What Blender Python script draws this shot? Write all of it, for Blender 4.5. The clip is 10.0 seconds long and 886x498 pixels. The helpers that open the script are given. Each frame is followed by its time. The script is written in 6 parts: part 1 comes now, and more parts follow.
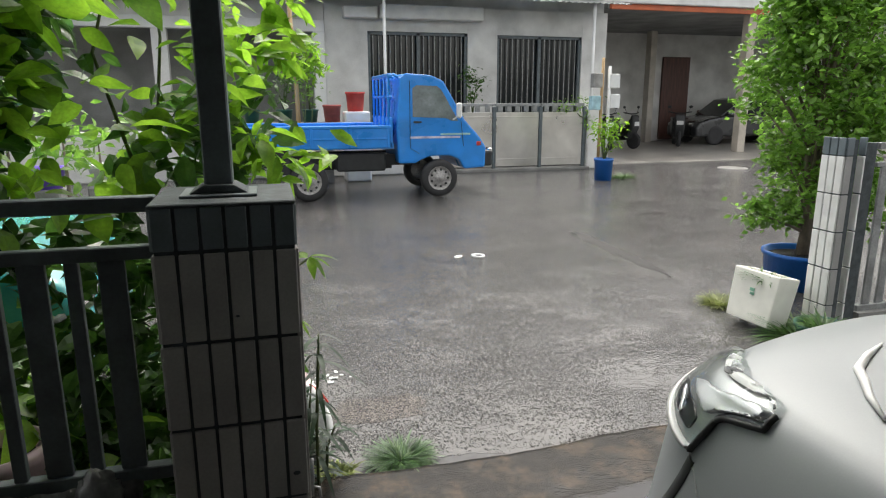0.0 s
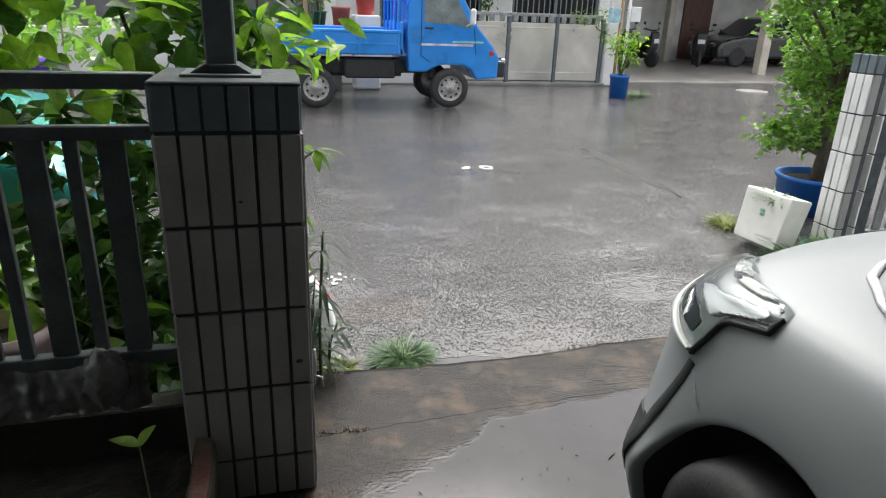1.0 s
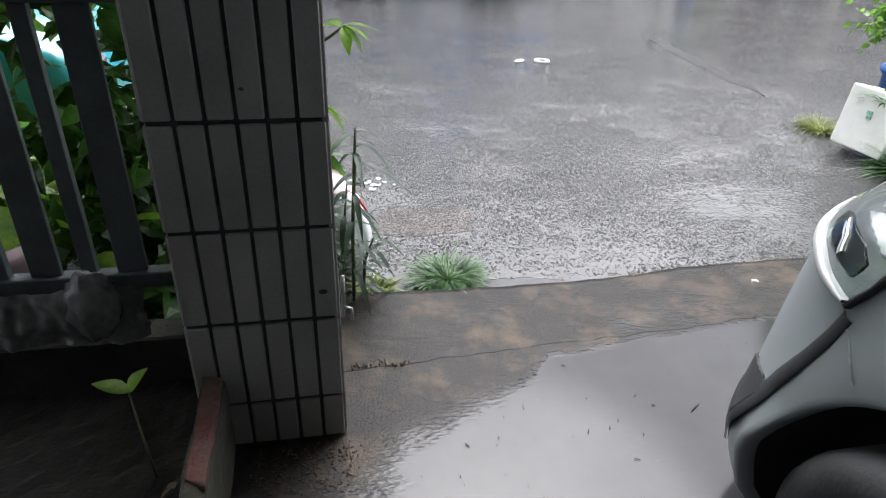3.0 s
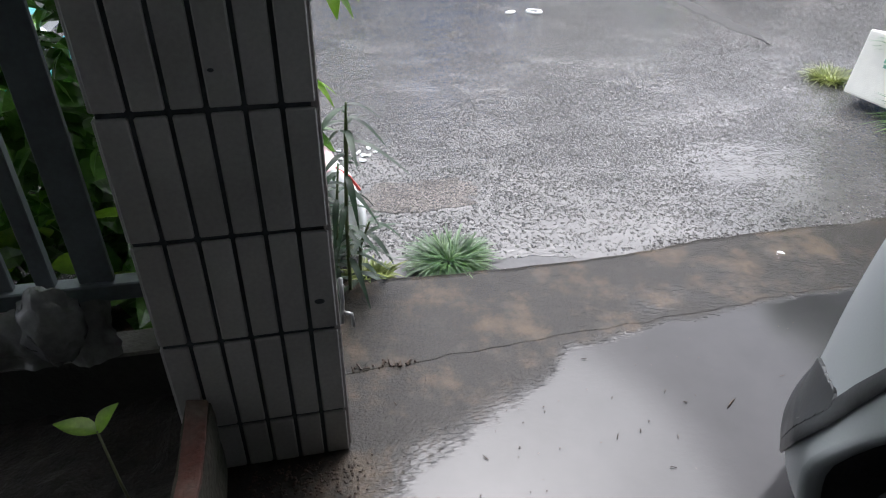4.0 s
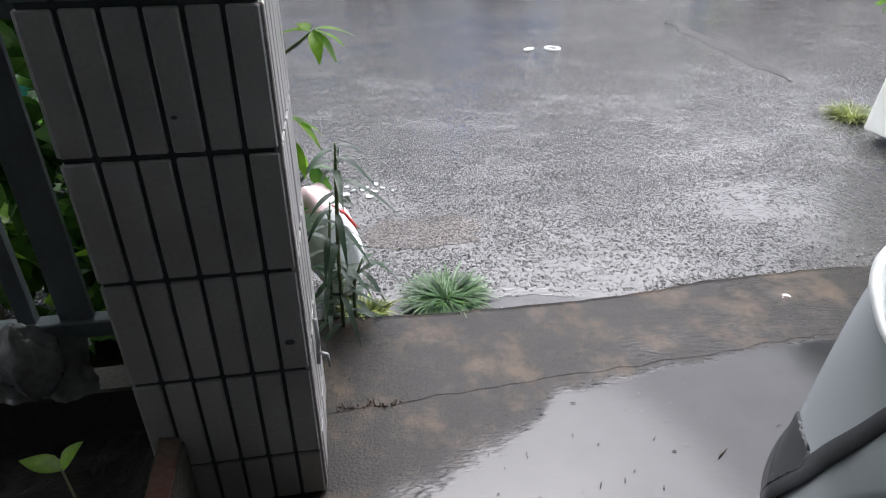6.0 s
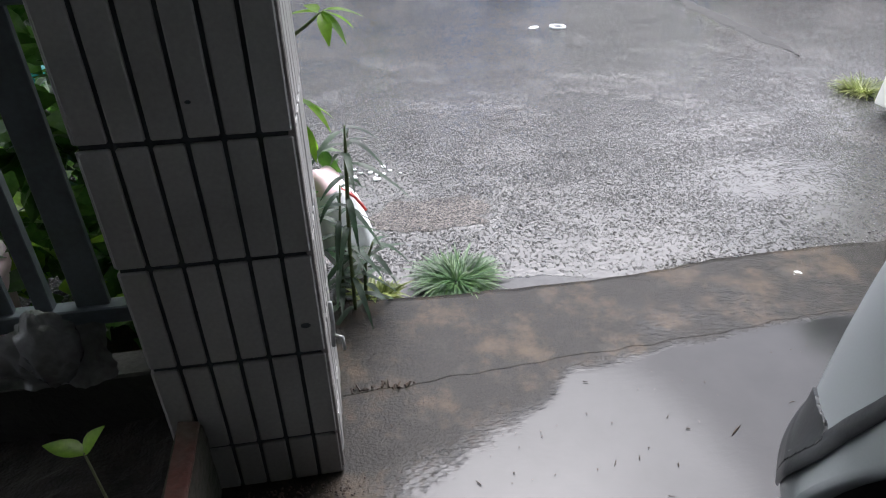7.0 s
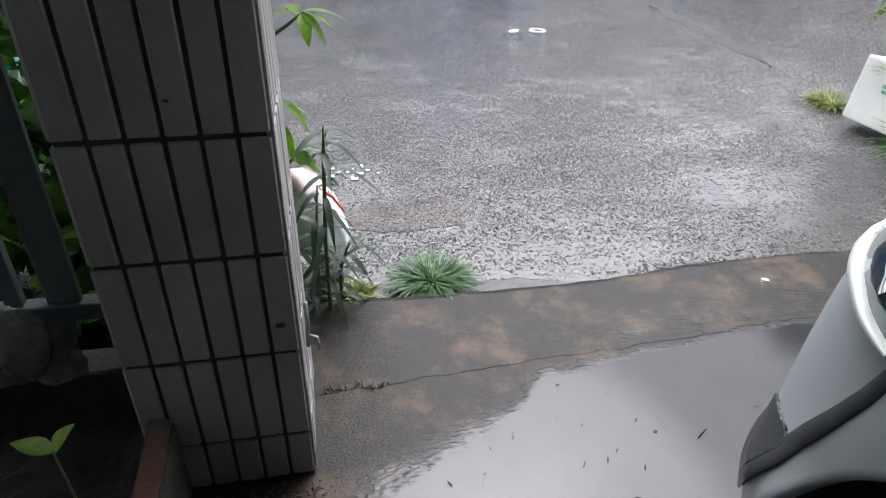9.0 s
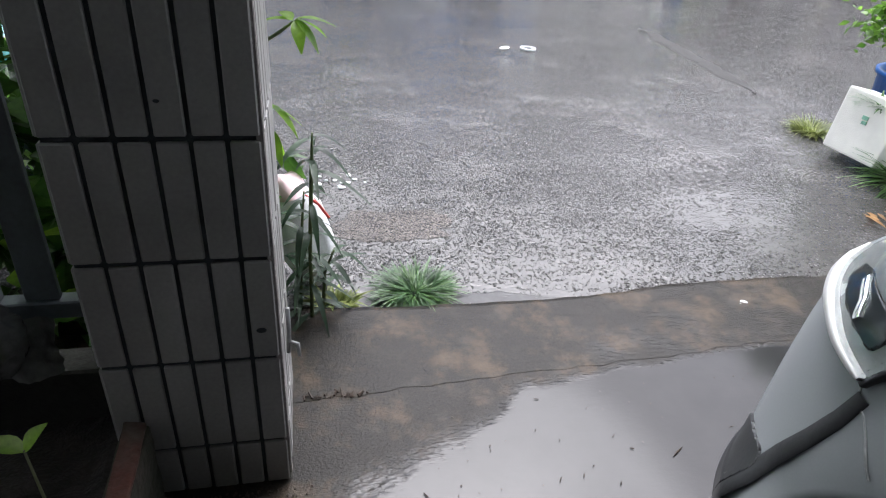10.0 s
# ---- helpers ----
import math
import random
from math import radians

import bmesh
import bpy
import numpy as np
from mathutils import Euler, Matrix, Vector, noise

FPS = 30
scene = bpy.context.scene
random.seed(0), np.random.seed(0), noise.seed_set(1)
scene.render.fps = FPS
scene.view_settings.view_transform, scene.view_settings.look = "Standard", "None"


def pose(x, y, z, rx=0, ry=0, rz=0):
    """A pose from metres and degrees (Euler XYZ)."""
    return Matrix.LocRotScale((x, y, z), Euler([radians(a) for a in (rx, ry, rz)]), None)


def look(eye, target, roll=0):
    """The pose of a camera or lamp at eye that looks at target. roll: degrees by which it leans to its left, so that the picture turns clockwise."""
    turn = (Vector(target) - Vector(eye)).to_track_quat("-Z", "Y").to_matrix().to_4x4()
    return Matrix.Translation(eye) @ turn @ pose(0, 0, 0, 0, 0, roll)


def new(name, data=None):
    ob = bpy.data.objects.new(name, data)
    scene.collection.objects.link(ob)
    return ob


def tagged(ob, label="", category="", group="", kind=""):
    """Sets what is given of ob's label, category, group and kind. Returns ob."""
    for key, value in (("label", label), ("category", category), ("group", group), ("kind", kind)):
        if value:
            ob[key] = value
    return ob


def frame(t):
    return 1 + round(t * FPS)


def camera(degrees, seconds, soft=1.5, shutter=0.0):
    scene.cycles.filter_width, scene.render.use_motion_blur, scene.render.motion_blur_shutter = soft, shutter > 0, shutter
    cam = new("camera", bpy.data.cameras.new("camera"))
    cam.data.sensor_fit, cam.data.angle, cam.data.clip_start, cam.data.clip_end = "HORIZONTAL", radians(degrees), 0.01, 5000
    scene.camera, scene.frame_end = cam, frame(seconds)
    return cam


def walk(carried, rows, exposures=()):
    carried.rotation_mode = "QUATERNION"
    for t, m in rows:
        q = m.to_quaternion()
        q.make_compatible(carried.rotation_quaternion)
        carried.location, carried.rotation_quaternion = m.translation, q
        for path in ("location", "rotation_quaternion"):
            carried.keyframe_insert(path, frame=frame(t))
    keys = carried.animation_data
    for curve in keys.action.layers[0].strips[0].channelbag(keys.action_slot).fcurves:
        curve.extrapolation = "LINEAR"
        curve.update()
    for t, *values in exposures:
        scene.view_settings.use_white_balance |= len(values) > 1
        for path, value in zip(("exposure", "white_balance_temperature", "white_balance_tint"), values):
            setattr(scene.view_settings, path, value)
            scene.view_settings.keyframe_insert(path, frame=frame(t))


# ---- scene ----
cam = camera(68.7, 10.0, soft=1.15)
PATH = [
    (0, (-0.065, -1.643, 1.437), (0.446, 0.238, 0.989), -0.1),
    (0.5, (-0.066, -1.63, 1.392), (0.438, 0.203, 0.771), 1.3),
    (1, (-0.064, -1.62, 1.369), (0.417, 0.194, 0.677), 2.1),
    (1.5, (-0.052, -1.719, 1.34), (0.35, 0.088, 0.582), 0.0),
    (2, (-0.014, -1.663, 1.306), (0.31, 0.102, 0.423), -1.4),
    (2.5, (-0.007, -1.461, 1.271), (0.343, 0.289, 0.368), 2.0),
    (3.8, (-0.008, -1.044, 1.222), (0.31, 0.602, 0.13), 0.8),
    (4, (-0.019, -1.028, 1.221), (0.346, 0.607, 0.128), 0.9),
    (4.5, (-0.008, -1.025, 1.232), (0.406, 0.631, 0.189), 0.2),
    (5, (0.036, -1.021, 1.232), (0.466, 0.628, 0.185), 0.1),
    (5.5, (0.04, -0.978, 1.234), (0.542, 0.646, 0.18), 0.6),
    (6, (0.1, -1.037, 1.241), (0.379, 0.665, 0.229), -0.1),
    (6.2, (0.109, -1.048, 1.247), (0.356, 0.645, 0.211), -0.2),
    (7.3, (0.075, -1.03, 1.238), (0.348, 0.638, 0.168), -1.6),
    (7.5, (0.078, -1.031, 1.253), (0.355, 0.629, 0.173), -1.8),
    (8, (0.073, -1.034, 1.247), (0.338, 0.626, 0.164), -1.9),
    (8.5, (0.075, -1.035, 1.248), (0.338, 0.622, 0.159), -1.8),
    (9, (0.082, -1.042, 1.253), (0.413, 0.622, 0.192), 1.2),
    (9.5, (0.085, -1.046, 1.25), (0.463, 0.615, 0.203), 2.9),
    (10, (0.079, -1.049, 1.253), (0.461, 0.625, 0.228), 4.1),
]
walk(cam, [(t, look(eye, target, roll)) for t, eye, target, roll in PATH], exposures=((0.0, 1.45, 6950, 9), (1.0, 1.64, 6700, 10), (2.5, 1.87, 6330, 11), (5.0, 1.80, 6230, 14), (10.0, 1.80, 6230, 14)))

# ---- light ----
world = bpy.data.worlds.new("overcast")
scene.world = world
world.use_nodes = True
wn = world.node_tree.nodes
sky = wn.new("ShaderNodeTexSky")
sky.sky_type = "NISHITA"
sky.sun_disc = False
sky.sun_elevation = radians(60)
sky.sun_rotation = radians(20)
sky.dust_density = 4.0
grey = wn.new("ShaderNodeHueSaturation")
grey.inputs["Saturation"].default_value = 0.24
world.node_tree.links.new(sky.outputs[0], grey.inputs["Color"])
world.node_tree.links.new(grey.outputs[0], wn["Background"].inputs["Color"])
wn["Background"].inputs["Strength"].default_value = 0.15
sun = new("sun", bpy.data.lights.new("sun", "SUN"))
sun.data.energy, sun.data.angle, sun.data.color = 0.6, radians(40), (1.0, 0.99, 0.98)
sun.matrix_world = look((2.2, 7.6, 11.3), (0, 1.5, 0))

# ---- helpers of this scene ----
rng = random.Random(7)


def thing(name, label, category, at=(0, 0, 0), rz=0, group="", kind=""):
    ob = new(name)
    ob.empty_display_size = 0.1
    ob.matrix_basis = pose(*at, 0, 0, rz)
    return tagged(ob, label, category, group, kind)


def mesh_of(name, bm, material, smooth=False):
    me = bpy.data.meshes.new(name)
    bm.normal_update()
    bm.to_mesh(me)
    bm.free()
    me.materials.append(material)
    if smooth:
        me.polygons.foreach_set("use_smooth", [True] * len(me.polygons))
    return me


def part(name, bm, material, parent=None, label="", smooth=False):
    ob = new(name, mesh_of(name, bm, material, smooth))
    ob.parent = parent
    return tagged(ob, label)


def solo(name, bm, material, label, category, group="", kind="", smooth=False):
    return tagged(new(name, mesh_of(name, bm, material, smooth)), label, category, group, kind)


def box(bm, x0, x1, y0, y1, z0, z1, bevel=0.0, m=None, seg=1):
    r = bmesh.ops.create_cube(bm, size=1.0)
    vs = r["verts"]
    for v in vs:
        v.co = Vector(((x0 + x1) / 2 + v.co.x * (x1 - x0), (y0 + y1) / 2 + v.co.y * (y1 - y0), (z0 + z1) / 2 + v.co.z * (z1 - z0)))
    if bevel:
        es = list({e for v in vs for e in v.link_edges})
        r = bmesh.ops.bevel(bm, geom=es, offset=bevel, segments=seg, affect="EDGES", profile=0.5)
        vs = list({v for f in r["faces"] for v in f.verts} | {v for v in vs if v.is_valid})
    if m is not None:
        bmesh.ops.transform(bm, matrix=m, verts=vs)
    return bm


def boxed(*a, **k):
    return box(bmesh.new(), *a, **k)


def tube(bm, pts, radii, sides=8, cap=True):
    """A round tube along points, with a radius at each."""
    if not isinstance(radii, (list, tuple)):
        radii = [radii] * len(pts)
    pts = [Vector(p) for p in pts]
    rings = []
    for i, p in enumerate(pts):
        d = (pts[min(i + 1, len(pts) - 1)] - pts[max(i - 1, 0)]).normalized()
        a = d.orthogonal().normalized() if i == 0 else (rings_a - d * rings_a.dot(d)).normalized()
        rings_a = a
        b = d.cross(a)
        rings.append([bm.verts.new(p + (a * math.cos(2 * math.pi * k / sides) + b * math.sin(2 * math.pi * k / sides)) * radii[i]) for k in range(sides)])
    for r0, r1 in zip(rings, rings[1:]):
        for k in range(sides):
            bm.faces.new((r0[k], r0[(k + 1) % sides], r1[(k + 1) % sides], r1[k]))
    if cap:
        bm.faces.new(list(reversed(rings[0])))
        bm.faces.new(rings[-1])
    return bm


def lathe(bm, profile, sides=24, m=None):
    """Turns (radius, height) pairs round z."""
    rings = []
    for r, z in profile:
        rings.append([bm.verts.new((r * math.cos(2 * math.pi * k / sides), r * math.sin(2 * math.pi * k / sides), z)) for k in range(sides)])
    for r0, r1 in zip(rings, rings[1:]):
        for k in range(sides):
            bm.faces.new((r0[k], r0[(k + 1) % sides], r1[(k + 1) % sides], r1[k]))
    if m is not None:
        bmesh.ops.transform(bm, matrix=m, verts=[v for r in rings for v in r])
    return bm


def prism(bm, outline, axis, a, b):
    """Extrudes a closed outline of (u, v) between a and b along an axis: 'y' takes (x, z), 'x' takes (y, z), 'z' takes (x, y)."""
    def at(u, v, w):
        return {"y": (u, w, v), "x": (w, u, v), "z": (u, v, w)}[axis]
    lo = [bm.verts.new(at(u, v, a)) for u, v in outline]
    hi = [bm.verts.new(at(u, v, b)) for u, v in outline]
    n = len(outline)
    for i in range(n):
        bm.faces.new((lo[i], lo[(i + 1) % n], hi[(i + 1) % n], hi[i]))
    bm.faces.new(lo[::-1])
    bm.faces.new(hi)
    bmesh.ops.recalc_face_normals(bm, faces=bm.faces)
    return bm


def soften(bm, w, seg=2, angle=30):
    es = [e for e in bm.edges if len(e.link_faces) == 2 and e.calc_face_angle(0) > radians(angle)]
    bmesh.ops.bevel(bm, geom=es, offset=w, segments=seg, affect="EDGES", profile=0.6)
    return bm


def leaf(bm, m, length, width, fold=0.15, droop=0.25, steps=4, shape=0.9):
    """One curved leaf with a folded midrib, from the origin along +y of m."""
    rows = []
    for i in range(steps + 1):
        t = i / steps
        w = width / 2 * math.sin(math.pi * min(1, t ** shape * 0.97 + 0.03)) + 0.001
        y, z = length * t, -droop * length * t * t
        rows.append([bm.verts.new(m @ Vector((s * w, y, z + abs(s) * fold * w))) for s in (-1, 0, 1)])
    for r0, r1 in zip(rows, rows[1:]):
        for k in (0, 1):
            bm.faces.new((r0[k], r0[k + 1], r1[k + 1], r1[k]))
    return bm


# ---- materials ----
def mat(name, color, rough=0.6, metal=0.0, var=0.25, scale=8.0, fine=60.0, bump=0.15, bump_scale=None, tint=None, rough_var=0.15, per_piece=0.0, coat=0.0, stretch=(1, 1, 1), island=0.0, spec=0.5):
    """Procedural surface: base colour broken up by large stains and fine grain, with relief and uneven gloss."""
    m = bpy.data.materials.new(name)
    m.use_nodes = True
    nt, p = m.node_tree, m.node_tree.nodes["Principled BSDF"]
    n, ln = nt.nodes, nt.links
    mp = n.new("ShaderNodeMapping")
    mp.inputs["Scale"].default_value = stretch
    geo = n.new("ShaderNodeNewGeometry")
    ln.new(geo.outputs["Position"], mp.inputs["Vector"])
    big, small = n.new("ShaderNodeTexNoise"), n.new("ShaderNodeTexNoise")
    big.inputs["Scale"].default_value, big.inputs["Detail"].default_value = scale, 5
    small.inputs["Scale"].default_value, small.inputs["Detail"].default_value = fine, 4
    for t in (big, small):
        ln.new(mp.outputs[0], t.inputs["Vector"])
    dark = [c * (1 - var) for c in color]
    lite = tint if tint else [min(1, c * (1 + var)) for c in color]
    ramp = n.new("ShaderNodeValToRGB")
    ramp.color_ramp.elements[0].position, ramp.color_ramp.elements[1].position = 0.33, 0.68
    ramp.color_ramp.elements[0].color, ramp.color_ramp.elements[1].color = (*dark, 1), (*lite, 1)
    ln.new(big.outputs["Fac"], ramp.inputs["Fac"])
    mix = n.new("ShaderNodeMix")
    mix.data_type, mix.blend_type = "RGBA", "OVERLAY"
    mix.inputs["Factor"].default_value = min(1.0, var * 1.2)
    ln.new(ramp.outputs["Color"], mix.inputs["A"])
    ln.new(small.outputs["Fac"], mix.inputs["B"])
    out = mix.outputs["Result"]
    if per_piece or island:
        src = n.new("ShaderNodeObjectInfo").outputs["Random"] if per_piece else geo.outputs["Random Per Island"]
        k = per_piece or island
        mr = n.new("ShaderNodeMapRange")
        mr.inputs["To Min"].default_value, mr.inputs["To Max"].default_value = 1 - k, 1 + k
        hs = n.new("ShaderNodeHueSaturation")
        ln.new(src, mr.inputs["Value"])
        ln.new(mr.outputs[0], hs.inputs["Value"])
        ln.new(out, hs.inputs["Color"])
        out = hs.outputs[0]
    ln.new(out, p.inputs["Base Color"])
    rr = n.new("ShaderNodeMapRange")
    rr.inputs["To Min"].default_value, rr.inputs["To Max"].default_value = max(0.02, rough - rough_var), min(1, rough + rough_var)
    ln.new(big.outputs["Fac"], rr.inputs["Value"])
    ln.new(rr.outputs[0], p.inputs["Roughness"])
    p.inputs["Metallic"].default_value = metal
    p.inputs["Coat Weight"].default_value = coat
    p.inputs["Specular IOR Level"].default_value = spec
    if bump:
        b = n.new("ShaderNodeBump")
        b.inputs["Strength"].default_value, b.inputs["Distance"].default_value = bump, 0.01
        ln.new(small.outputs["Fac"], b.inputs["Height"])
        ln.new(b.outputs[0], p.inputs["Normal"])
    return m


def leaf_mat(name, color, light, rough=0.35, glow=0.45):
    """Leaf: shine above, light that comes through, tone from leaf to leaf."""
    m = mat(name, color, rough, var=0.3, scale=12, fine=90, bump=0.1, tint=light, island=0.3, rough_var=0.1)
    nt = m.node_tree
    p, out = nt.nodes["Principled BSDF"], nt.nodes["Material Output"]
    tr, mix = nt.nodes.new("ShaderNodeBsdfTranslucent"), nt.nodes.new("ShaderNodeMixShader")
    src = p.inputs["Base Color"].links[0].from_socket
    hs = nt.nodes.new("ShaderNodeHueSaturation")
    hs.inputs["Value"].default_value = 1.6
    nt.links.new(src, hs.inputs["Color"])
    nt.links.new(hs.outputs[0], tr.inputs["Color"])
    mix.inputs[0].default_value = glow
    nt.links.new(p.outputs[0], mix.inputs[1])
    nt.links.new(tr.outputs[0], mix.inputs[2])
    nt.links.new(mix.outputs[0], out.inputs["Surface"])
    return m


def wet_mat(name, dry, light, rough_lo, rough_hi, patch_scale, grain_scale, grain, ripple=0.0, edge0=0.42, edge1=0.6, patch_stretch=(1, 1, 1), pits=0.0, ior=1.36):
    """Wet ground: dark soaked patches and smooth water films between rougher grain."""
    m = bpy.data.materials.new(name)
    m.use_nodes = True
    nt, p = m.node_tree, m.node_tree.nodes["Principled BSDF"]
    n, ln = nt.nodes, nt.links
    geo, mp = n.new("ShaderNodeNewGeometry"), n.new("ShaderNodeMapping")
    mp.inputs["Scale"].default_value = patch_stretch
    ln.new(geo.outputs["Position"], mp.inputs["Vector"])
    film = n.new("ShaderNodeTexNoise")
    film.inputs["Scale"].default_value, film.inputs["Detail"].default_value, film.inputs["Roughness"].default_value = patch_scale, 6, 0.6
    ln.new(mp.outputs[0], film.inputs["Vector"])
    stain = n.new("ShaderNodeTexNoise")
    stain.inputs["Scale"].default_value, stain.inputs["Detail"].default_value = patch_scale * 2.3, 8
    ln.new(mp.outputs[0], stain.inputs["Vector"])
    fine = n.new("ShaderNodeTexNoise")
    fine.inputs["Scale"].default_value, fine.inputs["Detail"].default_value, fine.inputs["Roughness"].default_value = grain_scale, 5, 0.62
    ln.new(geo.outputs["Position"], fine.inputs["Vector"])
    step = n.new("ShaderNodeMapRange")
    step.interpolation_type = "SMOOTHSTEP"
    step.inputs["From Min"].default_value, step.inputs["From Max"].default_value = edge0, edge1
    ln.new(film.outputs["Fac"], step.inputs["Value"])
    cr = n.new("ShaderNodeValToRGB")
    cr.color_ramp.elements[0].position, cr.color_ramp.elements[1].position = 0.35, 0.7
    cr.color_ramp.elements[0].color, cr.color_ramp.elements[1].color = (*dry, 1), (*light, 1)
    ln.new(stain.outputs["Fac"], cr.inputs["Fac"])
    mx = n.new("ShaderNodeMix")
    mx.data_type, mx.blend_type = "RGBA", "OVERLAY"
    mx.inputs["Factor"].default_value = 0.5
    ln.new(cr.outputs["Color"], mx.inputs["A"])
    ln.new(fine.outputs["Fac"], mx.inputs["B"])
    out = mx.outputs["Result"]
    if pits:
        cell, speck = n.new("ShaderNodeTexVoronoi"), n.new("ShaderNodeMapRange")
        cell.inputs["Scale"].default_value = 165
        ln.new(geo.outputs["Position"], cell.inputs["Vector"])
        sep = n.new("ShaderNodeSeparateColor")
        ln.new(cell.outputs["Color"], sep.inputs[0])
        speck.inputs["From Min"].default_value, speck.inputs["From Max"].default_value = 0.1, 0.95
        speck.inputs["To Min"].default_value, speck.inputs["To Max"].default_value = 1 - pits, 1 + pits * 1.6
        ln.new(sep.outputs[0], speck.inputs["Value"])
        mul = n.new("ShaderNodeVectorMath")
        mul.operation = "SCALE"
        ln.new(out, mul.inputs[0])
        ln.new(speck.outputs[0], mul.inputs["Scale"])
        out = mul.outputs[0]
    ln.new(out, p.inputs["Base Color"])
    rr = n.new("ShaderNodeMapRange")
    rr.inputs["To Min"].default_value, rr.inputs["To Max"].default_value = rough_hi, rough_lo
    ln.new(step.outputs[0], rr.inputs["Value"])
    ln.new(rr.outputs[0], p.inputs["Roughness"])
    p.inputs["IOR"].default_value = ior
    b1 = n.new("ShaderNodeBump")
    b1.inputs["Distance"].default_value = 0.014 if grain > 0.9 else 0.006
    inv = n.new("ShaderNodeMapRange")
    inv.inputs["To Min"].default_value, inv.inputs["To Max"].default_value = grain, grain * 0.3
    ln.new(step.outputs[0], inv.inputs["Value"])
    ln.new(inv.outputs[0], b1.inputs["Strength"])
    ln.new(fine.outputs["Fac"], b1.inputs["Height"])
    last = b1
    if pits:
        b3 = n.new("ShaderNodeBump")
        b3.inputs["Strength"].default_value, b3.inputs["Distance"].default_value = 0.7, 0.005
        b3.invert = True
        ln.new(cell.outputs["Distance"], b3.inputs["Height"])
        ln.new(b1.outputs[0], b3.inputs["Normal"])
        last = b3
    if ripple:
        rp = n.new("ShaderNodeTexNoise")
        rp.inputs["Scale"].default_value, rp.inputs["Detail"].default_value = 26, 3
        ln.new(geo.outputs["Position"], rp.inputs["Vector"])
        b2 = n.new("ShaderNodeBump")
        b2.inputs["Strength"].default_value, b2.inputs["Distance"].default_value = ripple, 0.02
        ln.new(rp.outputs["Fac"], b2.inputs["Height"])
        ln.new(last.outputs[0], b2.inputs["Normal"])
        last = b2
    ln.new(last.outputs[0], p.inputs["Normal"])
    return m


def forecourt_mat():
    """Old brown concrete that runs under a sheet of rain water; the mesh's film value says where the water stands and
    looks bright.
    """
    m = bpy.data.materials.new("wet_forecourt_concrete")
    m.use_nodes = True
    nt, p = m.node_tree, m.node_tree.nodes["Principled BSDF"]
    n, ln = nt.nodes, nt.links
    geo, att = n.new("ShaderNodeNewGeometry"), n.new("ShaderNodeAttribute")
    att.attribute_name = "film"

    def noise_at(scale, detail, rough=0.55):
        t = n.new("ShaderNodeTexNoise")
        t.inputs["Scale"].default_value, t.inputs["Detail"].default_value, t.inputs["Roughness"].default_value = scale, detail, rough
        ln.new(geo.outputs["Position"], t.inputs["Vector"])
        return t.outputs["Fac"]

    def calc(op, a, b):
        t = n.new("ShaderNodeMath")
        t.operation = op
        for i, v in enumerate((a, b)):
            if isinstance(v, (int, float)):
                t.inputs[i].default_value = v
            else:
                ln.new(v, t.inputs[i])
        return t.outputs[0]

    def spread(v, a, b, c, d, smooth=False):
        t = n.new("ShaderNodeMapRange")
        t.interpolation_type = "SMOOTHSTEP" if smooth else "LINEAR"
        for key, val in zip(("From Min", "From Max", "To Min", "To Max"), (a, b, c, d)):
            t.inputs[key].default_value = val
        ln.new(v, t.inputs["Value"])
        return t.outputs[0]

    def mix(f, a, b):
        t = n.new("ShaderNodeMix")
        t.data_type = "RGBA"
        ln.new(f, t.inputs["Factor"])
        for key, v in (("A", a), ("B", b)):
            if isinstance(v, tuple):
                t.inputs[key].default_value = (*v, 1)
            else:
                ln.new(v, t.inputs[key])
        return t.outputs["Result"]

    ragged = calc("ADD", calc("MULTIPLY", noise_at(9, 5), 0.55), calc("MULTIPLY", noise_at(60, 3), 0.35))
    film = spread(calc("ADD", att.outputs["Fac"], calc("SUBTRACT", ragged, 0.45)), 0.25, 0.75, 0, 1, True)
    stain = spread(noise_at(4.2, 10, 0.7), 0.46, 0.70, 0, 1, True)
    brown = mix(stain, (0.013, 0.0122, 0.011), (0.092, 0.066, 0.042))
    brown = mix(spread(noise_at(11.0, 8, 0.7), 0.50, 0.75, 0, 0.4, True), brown, (0.070, 0.065, 0.058))
    grit = spread(noise_at(170, 4), 0.3, 0.75, 0, 1)
    brown = mix(calc("MULTIPLY", grit, 0.5), brown, (0.050, 0.045, 0.039))
    grey = mix(spread(noise_at(1.3, 6), 0.35, 0.7, 0, 1), (0.022, 0.022, 0.0235), (0.050, 0.050, 0.0525))
    # Film changes the colour too, so part of the reflection's edge is painted.
    ln.new(mix(film, brown, grey), p.inputs["Base Color"])
    ln.new(spread(film, 0, 1, 0.20, 0.05), p.inputs["Roughness"])
    ln.new(spread(film, 0, 1, 1.22, 1.31), p.inputs["IOR"])
    b1 = n.new("ShaderNodeBump")
    b1.inputs["Distance"].default_value = 0.005
    ln.new(spread(film, 0, 1, 0.55, 0.03), b1.inputs["Strength"])
    ln.new(noise_at(120, 5, 0.6), b1.inputs["Height"])
    b2 = n.new("ShaderNodeBump")
    b2.inputs["Distance"].default_value = 0.011
    shore = calc("MULTIPLY", calc("MULTIPLY", film, calc("SUBTRACT", 1.0, film)), 2.2)
    ln.new(calc("ADD", shore, 0.02), b2.inputs["Strength"])
    wave = n.new("ShaderNodeMapping")
    wave.inputs["Scale"].default_value = (0.55, 1.2, 1)
    ln.new(geo.outputs["Position"], wave.inputs["Vector"])
    lap = n.new("ShaderNodeTexNoise")
    lap.inputs["Scale"].default_value, lap.inputs["Detail"].default_value = 75, 2
